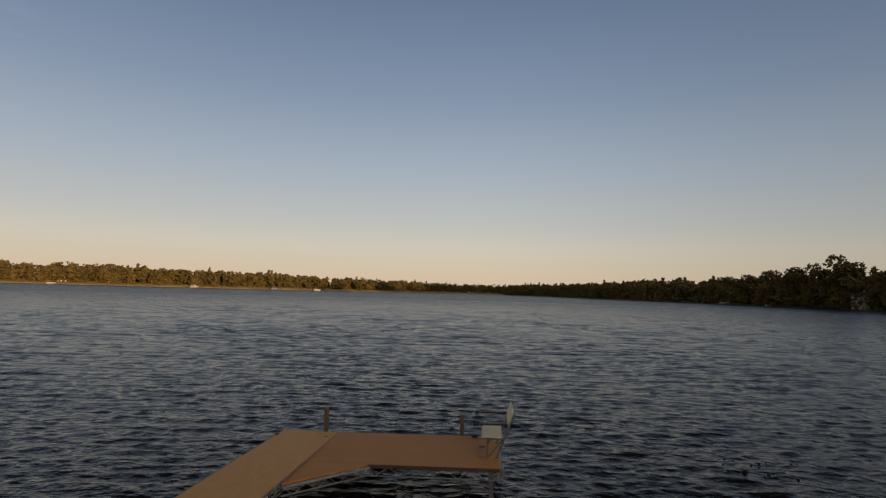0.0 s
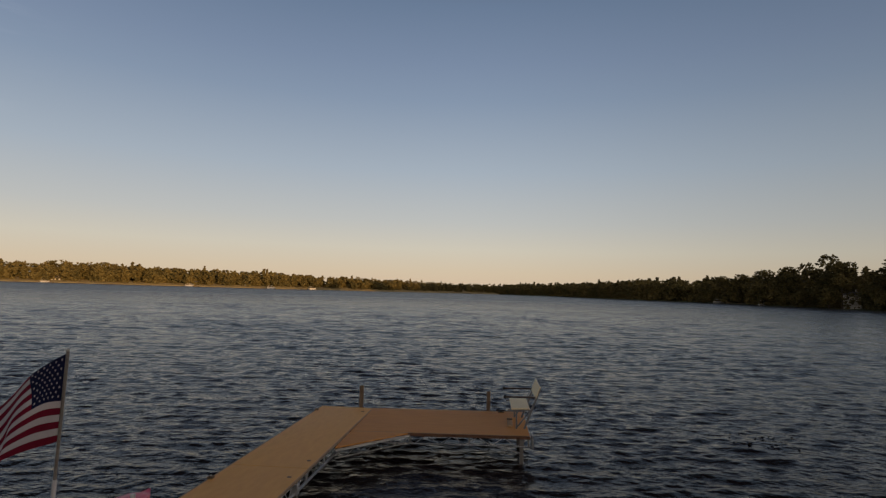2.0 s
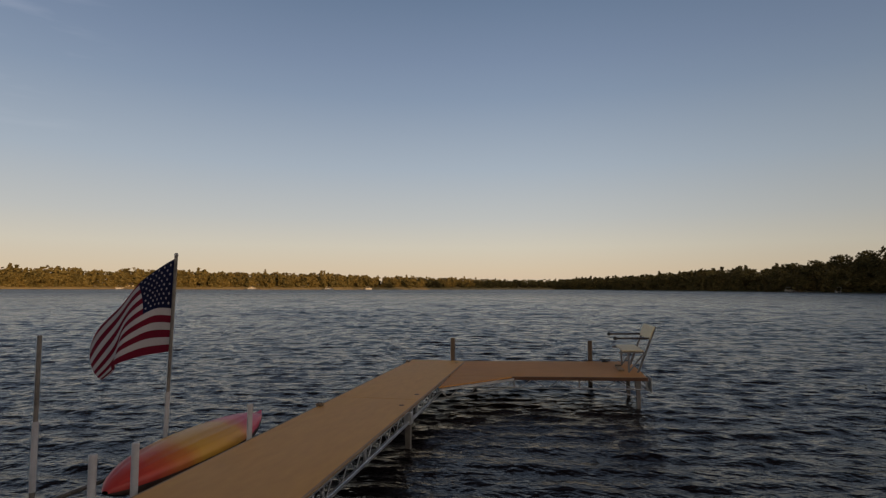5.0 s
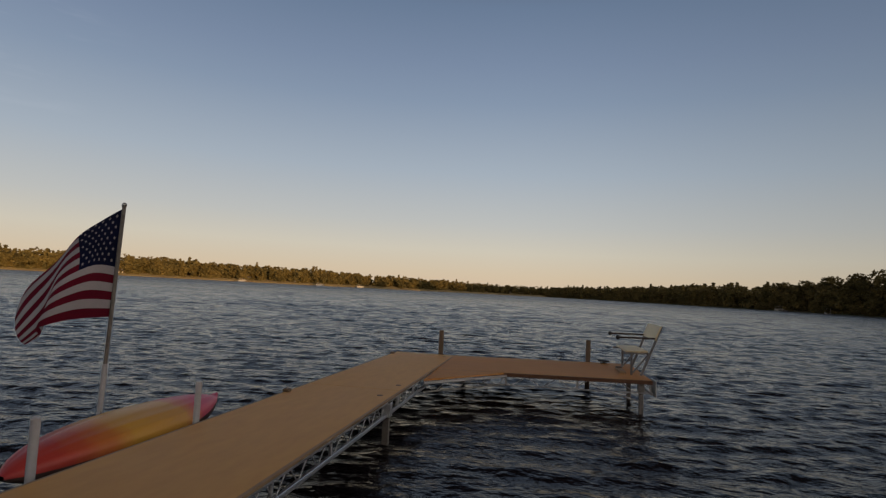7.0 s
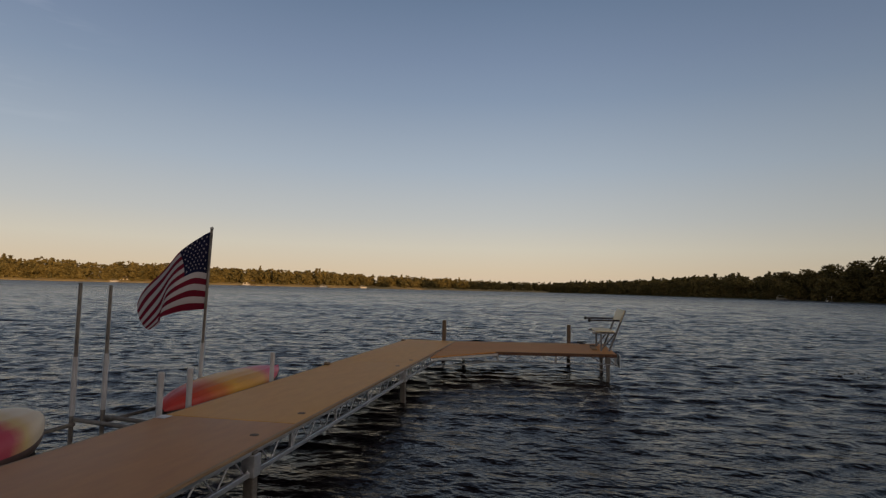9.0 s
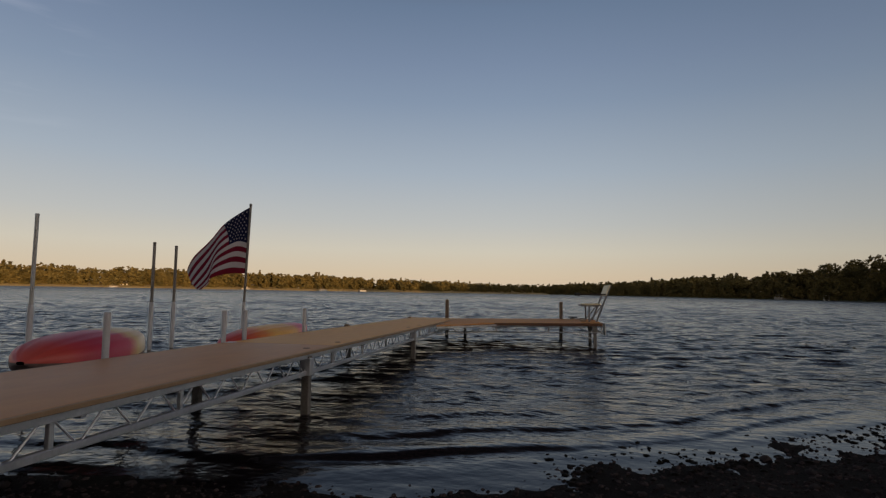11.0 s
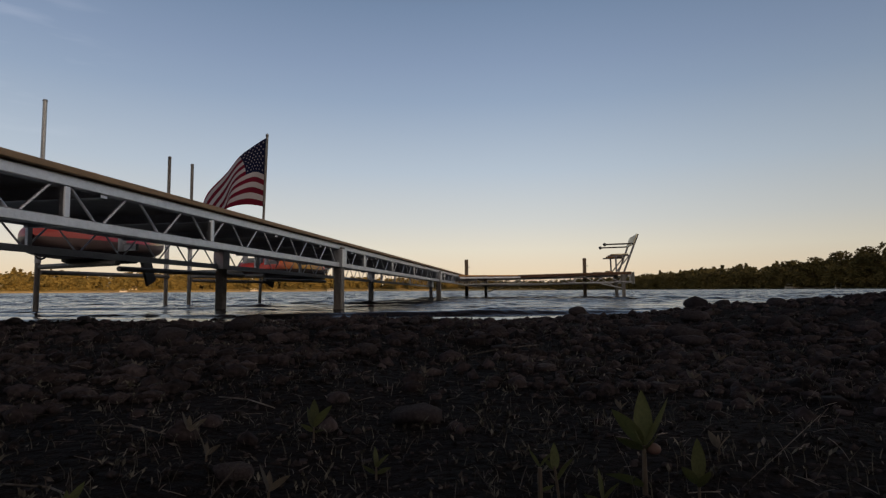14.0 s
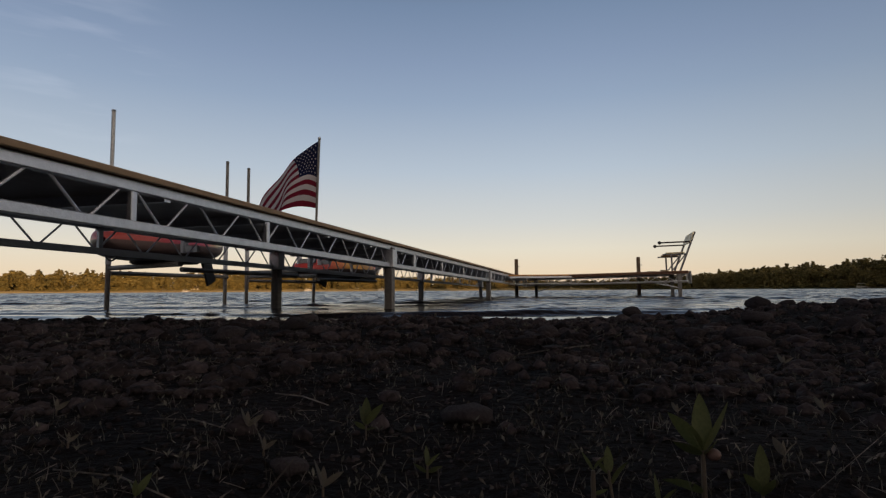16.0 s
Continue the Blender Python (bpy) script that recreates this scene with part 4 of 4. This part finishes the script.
def cobble_place():
    while True:
        r, a = 0.62 + 2.1 * rg.uniform() ** 1.2, rg.uniform(-0.85, 0.8)
        x, y, _ = spot(r * math.cos(a), r * math.sin(a))
        if y < shore_y(x) - 0.1 and noise.noise((x * 2.2, y * 2.2, 4)) > -0.25:
            return x, y, ground_z(x, y) + 0.002


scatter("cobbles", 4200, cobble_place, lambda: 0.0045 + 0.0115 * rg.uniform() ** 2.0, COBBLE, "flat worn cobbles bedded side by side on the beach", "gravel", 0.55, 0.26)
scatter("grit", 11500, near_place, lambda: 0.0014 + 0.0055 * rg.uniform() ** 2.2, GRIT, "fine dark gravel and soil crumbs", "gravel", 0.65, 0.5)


def weed_place():
    while True:
        x = rg.uniform(-3.5, 7.5)
        if rg.uniform() > (0.22 if x < 2.2 else 1.0):
            continue
        s = rg.normal(-0.12, 0.26)
        y = shore_y(x) - s
        if noise.noise((x * 1.3, y * 1.9, 9)) < -0.05:
            continue
        return x, y, max(ground_z(x, y), -0.004)


scatter("water_weed", 900, weed_place, lambda: 0.007 + 0.026 * rg.uniform() ** 2, WEED, "dark clumps of washed-up weed at the waterline", "weed", 0.5, 0.45)



def floating_place():
    return 9.3 + rg.normal(0, 0.75), 0.9 + rg.normal(0, 0.38), 0.004


scatter("floating_weed", 70, floating_place, lambda: 0.012 + 0.030 * rg.uniform() ** 2, WEED, "dark weed breaking the lake surface off the beach", "weed", 0.35, 0.45)

# dry stalks and leaf litter
V, F = [], []
for i in range(7600):
    x, y, z = near_place() if i < 6500 else beach_place()
    a, L, up = rg.uniform(0, 6.283), (0.004 + 0.016 * rg.uniform() ** 2) if i % 150 else rg.uniform(0.05, 0.09), rg.uniform(0.0, 0.5) if rg.uniform() < 0.55 else rg.uniform(0.7, 1.4)
    w = 0.00014 + 0.00022 * rg.uniform()
    b0 = len(V)
    bend = rg.uniform(-0.6, 0.6)
    px, py, pz = x, y, z + 0.002
    for k in range(4):
        ca, sa = math.cos(a + bend * k / 3), math.sin(a + bend * k / 3)
        V += [(px - sa * w, py + ca * w, pz), (px + sa * w, py - ca * w, pz), (px, py, pz + w * 1.6)]
        px, py, pz = px + ca * L / 3 * math.cos(up), py + sa * L / 3 * math.cos(up), pz + L / 3 * math.sin(up) * (1 - 0.25 * k)
    for k in range(3):
        for j in range(3):
            p, q = b0 + k * 3, b0 + (k + 1) * 3
            F.append((p + j, p + (j + 1) % 3, q + (j + 1) % 3, q + j))
tagged(new("dry_stalks", raw("dry_stalks", V, F, STRAW)), "thin dry grass stalks and twigs lying on dark soil", "stalks", kind="stuff")
V, F = [], []
for i in range(2600):
    x, y, z = near_place()
    a, L = rg.uniform(0, 6.283), 0.0012 + 0.0035 * rg.uniform() ** 2
    t = Matrix.Translation((x, y, z + 0.003)) @ Euler((rg.uniform(-0.9, 0.9), rg.uniform(-0.9, 0.9), a)).to_matrix().to_4x4()
    b0 = len(V)
    for p in ((-L, 0, 0), (-0.2 * L, 0.36 * L, 0.1 * L), (L, 0, 0.25 * L), (-0.2 * L, -0.36 * L, 0.1 * L), (0, 0, -0.06 * L)):
        V.append(tuple(t @ Vector(p)))
    F += [(b0, b0 + 4, b0 + 1), (b0 + 1, b0 + 4, b0 + 2), (b0 + 2, b0 + 4, b0 + 3), (b0 + 3, b0 + 4, b0)]
tagged(new("leaf_litter", raw("leaf_litter", V, F, STRAW)), "small curled dead leaves scattered on dark soil", "litter", kind="stuff")


V, F = [], []
for i in range(1100):
    x, y, z = near_place()
    a, L = rg.uniform(0, 6.283), 0.0010 + 0.0030 * rg.uniform() ** 2
    t = Matrix.Translation((x, y, z + 0.006)) @ Euler((rg.uniform(-1.2, 1.2), rg.uniform(-1.2, 1.2), a)).to_matrix().to_4x4()
    b0 = len(V)
    for p in ((-L, 0, 0), (-0.2 * L, 0.3 * L, 0.15 * L), (L, 0, 0.3 * L), (-0.2 * L, -0.3 * L, 0.15 * L), (0, 0, -0.06 * L)):
        V.append(tuple(t @ Vector(p)))
    F += [(b0, b0 + 4, b0 + 1), (b0 + 1, b0 + 4, b0 + 2), (b0 + 2, b0 + 4, b0 + 3), (b0 + 3, b0 + 4, b0)]
tagged(new("pale_litter", raw("pale_litter", V, F, CHIP)), "tiny pale chips and curled dry leaves on dark soil", "litter", kind="stuff")


def leaf_mesh(length, width, curl, mat):
    V, F = [], []
    for i in range(9):
        t = i / 8
        w = width / 2 * math.sin(math.pi * t ** 0.8) ** 0.8 if 0 < t < 1 else 0.0004
        z = curl * length * t * t
        for c in (-1, 0, 1):
            V.append((t * length, c * w, z + (0.25 * w if c else 0)))
    for i in range(8):
        for j in range(2):
            a = i * 3 + j
            F.append((a, a + 3, a + 4, a + 1))
    return raw("leaf", V, F, mat, True)


LEAVES, DRY = [[leaf_mesh(1.0, 0.38, 0.12, mt), leaf_mesh(1.0, 0.32, -0.15, mt), leaf_mesh(1.0, 0.36, 0.25, mt)] for mt in (LEAF, DRYLEAF)]


V, F = [], []
for i in range(8800):
    x, y, z = near_place()
    if math.hypot(x - SPOT.x, y - SPOT.y) > 1.0 and i % 4:
        continue
    if noise.noise((x * 14, y * 14, 2)) < -0.12:
        continue
    a, L, w = rg.uniform(0, 6.283), 0.003 + 0.011 * rg.uniform() ** 2, 0.00022 + 0.0003 * rg.uniform()
    lx, ly, bend = rg.normal(0, 0.22), rg.normal(0, 0.22), rg.normal(0, 0.3)
    b0 = len(V)
    for k in range(4):
        t = k / 3
        px, py, pz = x + L * t * (lx + bend * t), y + L * t * (ly + bend * t * 0.6), z + L * t
        ww = w * (1 - 0.75 * t)
        V += [(px + ww * math.cos(a), py + ww * math.sin(a), pz), (px + ww * math.cos(a + 2.1), py + ww * math.sin(a + 2.1), pz), (px + ww * math.cos(a + 4.2), py + ww * math.sin(a + 4.2), pz)]
    for k in range(3):
        for j in range(3):
            p, q = b0 + k * 3, b0 + (k + 1) * 3
            F.append((p + j, p + (j + 1) % 3, q + (j + 1) % 3, q + j))
    if i % 2 == 0:
        for sg in (-1, 1):
            b1, ll = len(V), 0.0018 + 0.0034 * rg.uniform()
            ca, sa = math.cos(a + sg * 1.4), math.sin(a + sg * 1.4)
            V += [(px, py, pz), (px + 0.5 * ll * ca - 0.22 * ll * sa, py + 0.5 * ll * sa + 0.22 * ll * ca, pz + 0.55 * ll), (px + ll * ca, py + ll * sa, pz + 0.95 * ll), (px + 0.5 * ll * ca + 0.22 * ll * sa, py + 0.5 * ll * sa - 0.22 * ll * ca, pz + 0.4 * ll)]
            F += [(b1, b1 + 1, b1 + 2), (b1, b1 + 2, b1 + 3)]
tagged(new("sprouts", raw("sprouts", V, F, SPROUT)), "fine grey-green sprouts standing thinly in dark soil", "sprouts", kind="stuff")


V, F = [], []
for i in range(420):
    r, a = 0.34 + 1.5 * rg.uniform() ** 1.2, rg.uniform(-0.75, 0.75)
    x, y, _ = spot(r * math.cos(a), r * math.sin(a))
    if noise.noise((x * 5, y * 5, 6)) < -0.15:
        continue
    z, size = ground_z(x, y) + 0.001, (0.004 + 0.007 * rg.uniform() ** 1.5) * (0.75 + 0.4 * r)
    for k in range(rg.integers(3, 6)):
        turn, rise, ll = rg.uniform(0, 6.283), rg.uniform(0.2, 1.35), size * rg.uniform(0.6, 1.1)
        t = Matrix.Translation((x, y, z + size * rg.uniform(0, 0.5))) @ Euler((rg.uniform(-0.8, 0.8), -rise, turn)).to_matrix().to_4x4()
        b0 = len(V)
        for p in ((0, 0, 0), (0.42 * ll, 0.19 * ll, 0.05 * ll), (ll, 0, -0.10 * ll), (0.42 * ll, -0.19 * ll, 0.05 * ll), (0.5 * ll, 0, -0.02 * ll)):
            V.append(tuple(t @ Vector(p)))
        F += [(b0, b0 + 4, b0 + 1), (b0 + 1, b0 + 4, b0 + 2), (b0 + 2, b0 + 4, b0 + 3), (b0 + 3, b0 + 4, b0)]
tagged(new("small_weeds", raw("small_weeds", V, F, SPROUT)), "small withered grey-green weeds rooted in dark soil", "weeds", kind="stuff")


def twig(points, r, label):
    """A long dry stalk through a few plan points, lying on the soil and lifting at one end."""
    bm = bmesh.new()
    pts = [Vector((x, y, ground_z(x, y) + up)) for x, y, up in points]
    for a, b in zip(pts, pts[1:]):
        tube(bm, a, b, r, r * 0.9, 6)
    ob = new("stalk", mesh_of(bm, "stalk", True))
    ob.data.materials.append(STRAW)
    return tagged(ob, label, "stalk", "long stalks")


twig([(1.441, -14.606, 0.004), (1.497, -14.612, 0.006), (1.548, -14.621, 0.003), (1.575, -14.630, 0.002)], 0.0006, "long thin dry stalk lying on dark soil")
twig([(1.401, -14.482, 0.003), (1.447, -14.486, 0.005), (1.488, -14.494, 0.003)], 0.0006, "thin dry stalk lying among sprouts")
twig([(1.448, -14.368, 0.003), (1.486, -14.381, 0.005), (1.519, -14.392, 0.003)], 0.0007, "thin dry stalk lying beside a seedling")
twig([(1.654, -14.055, 0.006), (1.70, -14.003, 0.008), (1.752, -13.948, 0.008)], 0.0011, "long dry stalk lying across cobbles")
twig([(1.869, -14.551, 0.002), (1.898, -14.517, 0.008), (1.95, -14.455, 0.014)], 0.00022, "thin dry stalk rising at one end")

VIEW_TURN = 15.2


def seedling(at, stem, leaves, label, kind=LEAVES, lean=0.0, bud=False):
    """A young plant: a stem and leaves given as (turn, rise, length, height on the stem, roll), in degrees and metres."""
    own = thing("seedling", label, "plant", at, "seedlings")
    part("stem", tubed((0, 0, -0.004), (lean * stem, 0, stem), 0.0016 if stem > 0.02 else 0.0009, 0.0011 if stem > 0.02 else 0.0007, 8), STEM, own)
    for i, (turn, rise, length, where, roll) in enumerate(leaves):
        ob = part("leaf", kind[i % 3], LEAF, own)
        ob.location = (lean * stem * where, 0, stem * where)
        ob.rotation_euler = (radians(roll), -radians(rise), radians(VIEW_TURN + turn))
        ob.scale = (length, length, length)
    if bud:
        bm = bmesh.new()
        bmesh.ops.create_icosphere(bm, subdivisions=2, radius=1, matrix=Matrix.Translation((0.0052, 0.0015, stem * 0.92)) @ Matrix.Diagonal((0.0042, 0.004, 0.0034, 1)))
        part("bud", bm, BUD, own, "small pinkish folded bud", True)
    return own


def on_soil(x, y):
    return (x, y, ground_z(x, y))


seedling(on_soil(1.819, -14.552), 0.026, [(95, 80, 0.030, 1.0, 0), (172, 54, 0.028, 0.97, 58), (6, 44, 0.032, 0.95, -50), (190, 20, 0.018, 0.9, 40), (184, 28, 0.026, 0.12, 40), (300, 35, 0.014, 0.9, 10)], "young green leafy seedling with reddish stem on the beach", bud=True)
seedling(on_soil(1.842, -14.573), 0.014, [(95, 82, 0.022, 1.0, 0), (185, 48, 0.015, 0.9, 65), (0, 62, 0.013, 0.9, -60), (270, 40, 0.016, 0.8, 0)], "small green seedling with upright leaves beside the larger one")
seedling(on_soil(1.587, -14.462), 0.012, [(92, 76, 0.021, 1.0, 0), (8, 55, 0.022, 0.95, -65), (170, 60, 0.017, 0.9, 60), (200, 30, 0.012, 0.7, 60), (330, 25, 0.012, 0.6, -30)], "small bright green seedling on dark soil")
seedling(on_soil(1.655, -14.519), 0.009, [(120, 70, 0.013, 1.0, 20), (20, 50, 0.012, 0.9, -60), (175, 20, 0.011, 0.5, 60), (350, 20, 0.011, 0.5, -60), (90, 60, 0.010, 0.9, 0)], "small green seedling among dry stalks")
seedling(on_soil(1.762, -14.563), 0.021, [(150, 50, 0.011, 1.0, 50), (20, 45, 0.012, 1.0, -60), (340, 15, 0.008, 0.4, -60)], "thin pale green seedling among dry stalks")
seedling(on_soil(1.773, -14.560), 0.020, [(100, 78, 0.015, 0.9, 0), (10, 58, 0.016, 0.6, -60), (170, 40, 0.009, 0.9, 60)], "thin pale green seedling with narrow leaves", lean=-0.15)
seedling(on_soil(1.795, -14.566), 0.004, [(120, 72, 0.017, 1.0, 20), (15, 48, 0.014, 0.9, -65), (200, 18, 0.012, 0.8, 50)], "low green seedling with broad leaves")
seedling(on_soil(1.523, -14.628), 0.005, [(25, 52, 0.014, 1.0, -60), (140, 55, 0.012, 0.9, 50), (90, 75, 0.009, 1.0, 0)], "low green seedling on dark soil")
seedling(on_soil(1.735, -14.585), 0.004, [(160, 50, 0.010, 1.0, 50), (30, 40, 0.010, 0.9, -50)], "tiny green seedling on dark soil")
for x, y, size in ((1.497, -14.488, 0.017), (1.297, -14.481, 0.015), (1.535, -14.524, 0.013), (1.602, -14.564, 0.017), (1.924, -14.217, 0.013), (1.998, -14.051, 0.016), (1.946, -14.338, 0.012), (1.874, -14.493, 0.013), (1.30, -14.30, 0.012), (1.62, -14.20, 0.012), (1.83, -14.36, 0.010), (1.40, -14.56, 0.010)):
    k = rg.uniform(-20, 20)
    seedling(on_soil(x, y), size * 0.35, [(165 + k, 58, size, 1.0, 60), (15 + k, 42, size * 0.95, 0.95, -60), (95 + k, 72, size * 0.7, 1.0, 0)], "small pale dry seedling on dark soil", DRY)

# ---- trees, houses and boats round the lake ----
rg = np.random.default_rng(31)
TREES = []
for k in range(3):
    v, f = crown(rg, 1.0, 0.72, 1300, False, 0.046)
    TREES.append((raw("crown", v, f, FOLIAGE), trunk_mesh(1.0, 0.022, 0.02 * (k - 1))))
    TREES[-1][1].materials.append(BARK)
for i in range(16):
    f = i / 15
    y = 165 + 175 * f
    y += 15 if abs(y - 232) < 9 else 0
    x = float(np.interp(y, [140, 190, 255, 330, 420], [160, 152, 150, 136, 95])) + rg.uniform(-1, 5)
    h = rg.uniform(16, 21) * (1.26 - 0.44 * f)
    own = thing("tree", "tall dark shaded broadleaf tree on the lake shore", "tree", (x, y, 0.4), "shore trees")
    own.rotation_euler, own.scale = (0, 0, rg.uniform(0, 6.28)), (h * rg.uniform(0.85, 1.1), h * rg.uniform(0.85, 1.1), h)
    part("crown", TREES[i % 3][0], FOLIAGE, own)
    part("trunk", TREES[i % 3][1], BARK, own)

for i, (x, y, h) in enumerate(((146.5, 228.5, 2.0), (148.5, 241.0, 4.6), (153.0, 226.0, 5.0))):
    own = thing("bush", "low dark bush on the bank before a pale house", "bush", (x, y, 0.3), "bank bushes")
    own.rotation_euler, own.scale = (0, 0, i * 1.3), (h * 1.5, h * 1.5, h)
    part("crown", TREES[i % 3][0], FOLIAGE, own)
    part("trunk", TREES[i % 3][1], BARK, own)


def house(at, turn, w, dp, h, roof_h, label):
    own = thing("house", label, "house", at, "lake houses")
    own.rotation_euler = (0, 0, turn)
    part("wall", boxed((0, 0, h / 2 - 1.5), (w, dp, h + 3.0)), SIDING, own)
    bm = bmesh.new()
    a = [bm.verts.new(p) for p in ((-w / 2 - 0.4, -dp / 2 - 0.4, h), (w / 2 + 0.4, -dp / 2 - 0.4, h), (w / 2 + 0.4, dp / 2 + 0.4, h), (-w / 2 - 0.4, dp / 2 + 0.4, h), (-w / 2 - 0.4, 0, h + roof_h), (w / 2 + 0.4, 0, h + roof_h))]
    for q in ((0, 1, 5, 4), (2, 3, 4, 5), (1, 2, 5), (3, 0, 4), (3, 2, 1, 0)):
        bm.faces.new([a[i] for i in q])
    rf = part("roof", bm, ROOF, own)
    part("chimney", boxed((w * 0.2, 0.6, h + roof_h), (0.7, 0.7, 1.6)), SIDING, rf)
    nw = max(2, int(w / 2.6))
    for r in range(1 if h < 4 else 2):
        for i in range(nw):
            x = -w / 2 + w * (i + 0.5) / nw
            win = part("window", boxed((x, -dp / 2 - 0.02, 1.5 + r * 2.7), (1.25, 0.1, 1.35)), BOATM, own)
            part("pane", boxed((x, -dp / 2 - 0.08, 1.5 + r * 2.7), (1.05, 0.04, 1.15)), PANE, win)
    return own


def pontoon(at, turn, label):
    own = thing("boat", label, "boat", at, "moored boats")
    own.rotation_euler = (0, 0, turn)
    for s in (-0.9, 0.9):
        part("float", tubed((-3, s, 0.1), (3, s, 0.1), 0.32, None, 10), STEEL, own)
    part("deck", boxed((0, 0, 0.5), (6.4, 2.5, 0.12)), BOATM, own)
    for s in (-1.2, 1.2):
        part("side_panel", boxed((0, s, 0.95), (5.8, 0.06, 0.7)), BOATM, own)
    part("canopy", boxed((-0.6, 0, 2.5), (3.0, 2.4, 0.12), None, 0.04), BOATM, own)
    for x in (-2.0, 0.8):
        for s in (-1.1, 1.1):
            part("canopy_post", tubed((x, s, 0.55), (x, s, 2.46), 0.03, None, 6), STEEL, own)
    return own


def far_pier(at, turn, n, label):
    own = thing("pier", label, "pier", at, "far piers")
    own.rotation_euler = (0, 0, turn)
    part("deck", boxed((0, 0, 0.55), (1.4, 3.0 * n, 0.14)), WOOD, own)
    for i in range(n + 1):
        for s in (-0.6, 0.6):
            part("pile", bar((s, -1.5 * n + i * 3.0, -0.8), (s, -1.5 * n + i * 3.0, 0.9), 0.12), WOOD, own)
    return own


house((154.5, 238.5, 3.3), radians(-35), 6.0, 6, 2.7, 1.6, "pale two-storey house among dark trees on the shore")
house((140.5, 337, 0.7), radians(-60), 8, 5, 1.9, 1.0, "low pale cottage on the shaded shore")
house((-351, 424, 0.9), radians(25), 6, 6, 2.4, 1.6, "pale cottage in evening sun on the far shore")
house((-246, 446, 0.9), radians(15), 6, 6, 2.4, 1.6, "pale lake house in evening sun on the far shore")
house((-205, 457, 0.9), radians(12), 5, 5, 2.2, 1.5, "small pale cottage in evening sun on the far shore")
pontoon((133.5, 324, 0), radians(20), "white pontoon boat with canopy moored by the shaded shore")
pontoon((142, 292, 0), radians(70), "white pontoon boat moored by dark trees")
pontoon((-178, 444, 0), radians(10), "pale pontoon boat lit by evening sun")
pontoon((-236, 421, 0), radians(5), "pale moored boat in evening sun")
pontoon((-338, 396, 0), radians(25), "pale pontoon boat at the far shore")
pontoon((-150, 466, 0), radians(40), "pale boat at the far shore")
far_pier((-228, 418, 0), radians(20), 5, "small wooden pier on the far shore")
far_pier((-330, 392, 0), radians(25), 5, "small wooden pier on the sunlit shore")
far_pier((138, 312, 0), radians(60), 5, "dark wooden pier on the shaded shore")
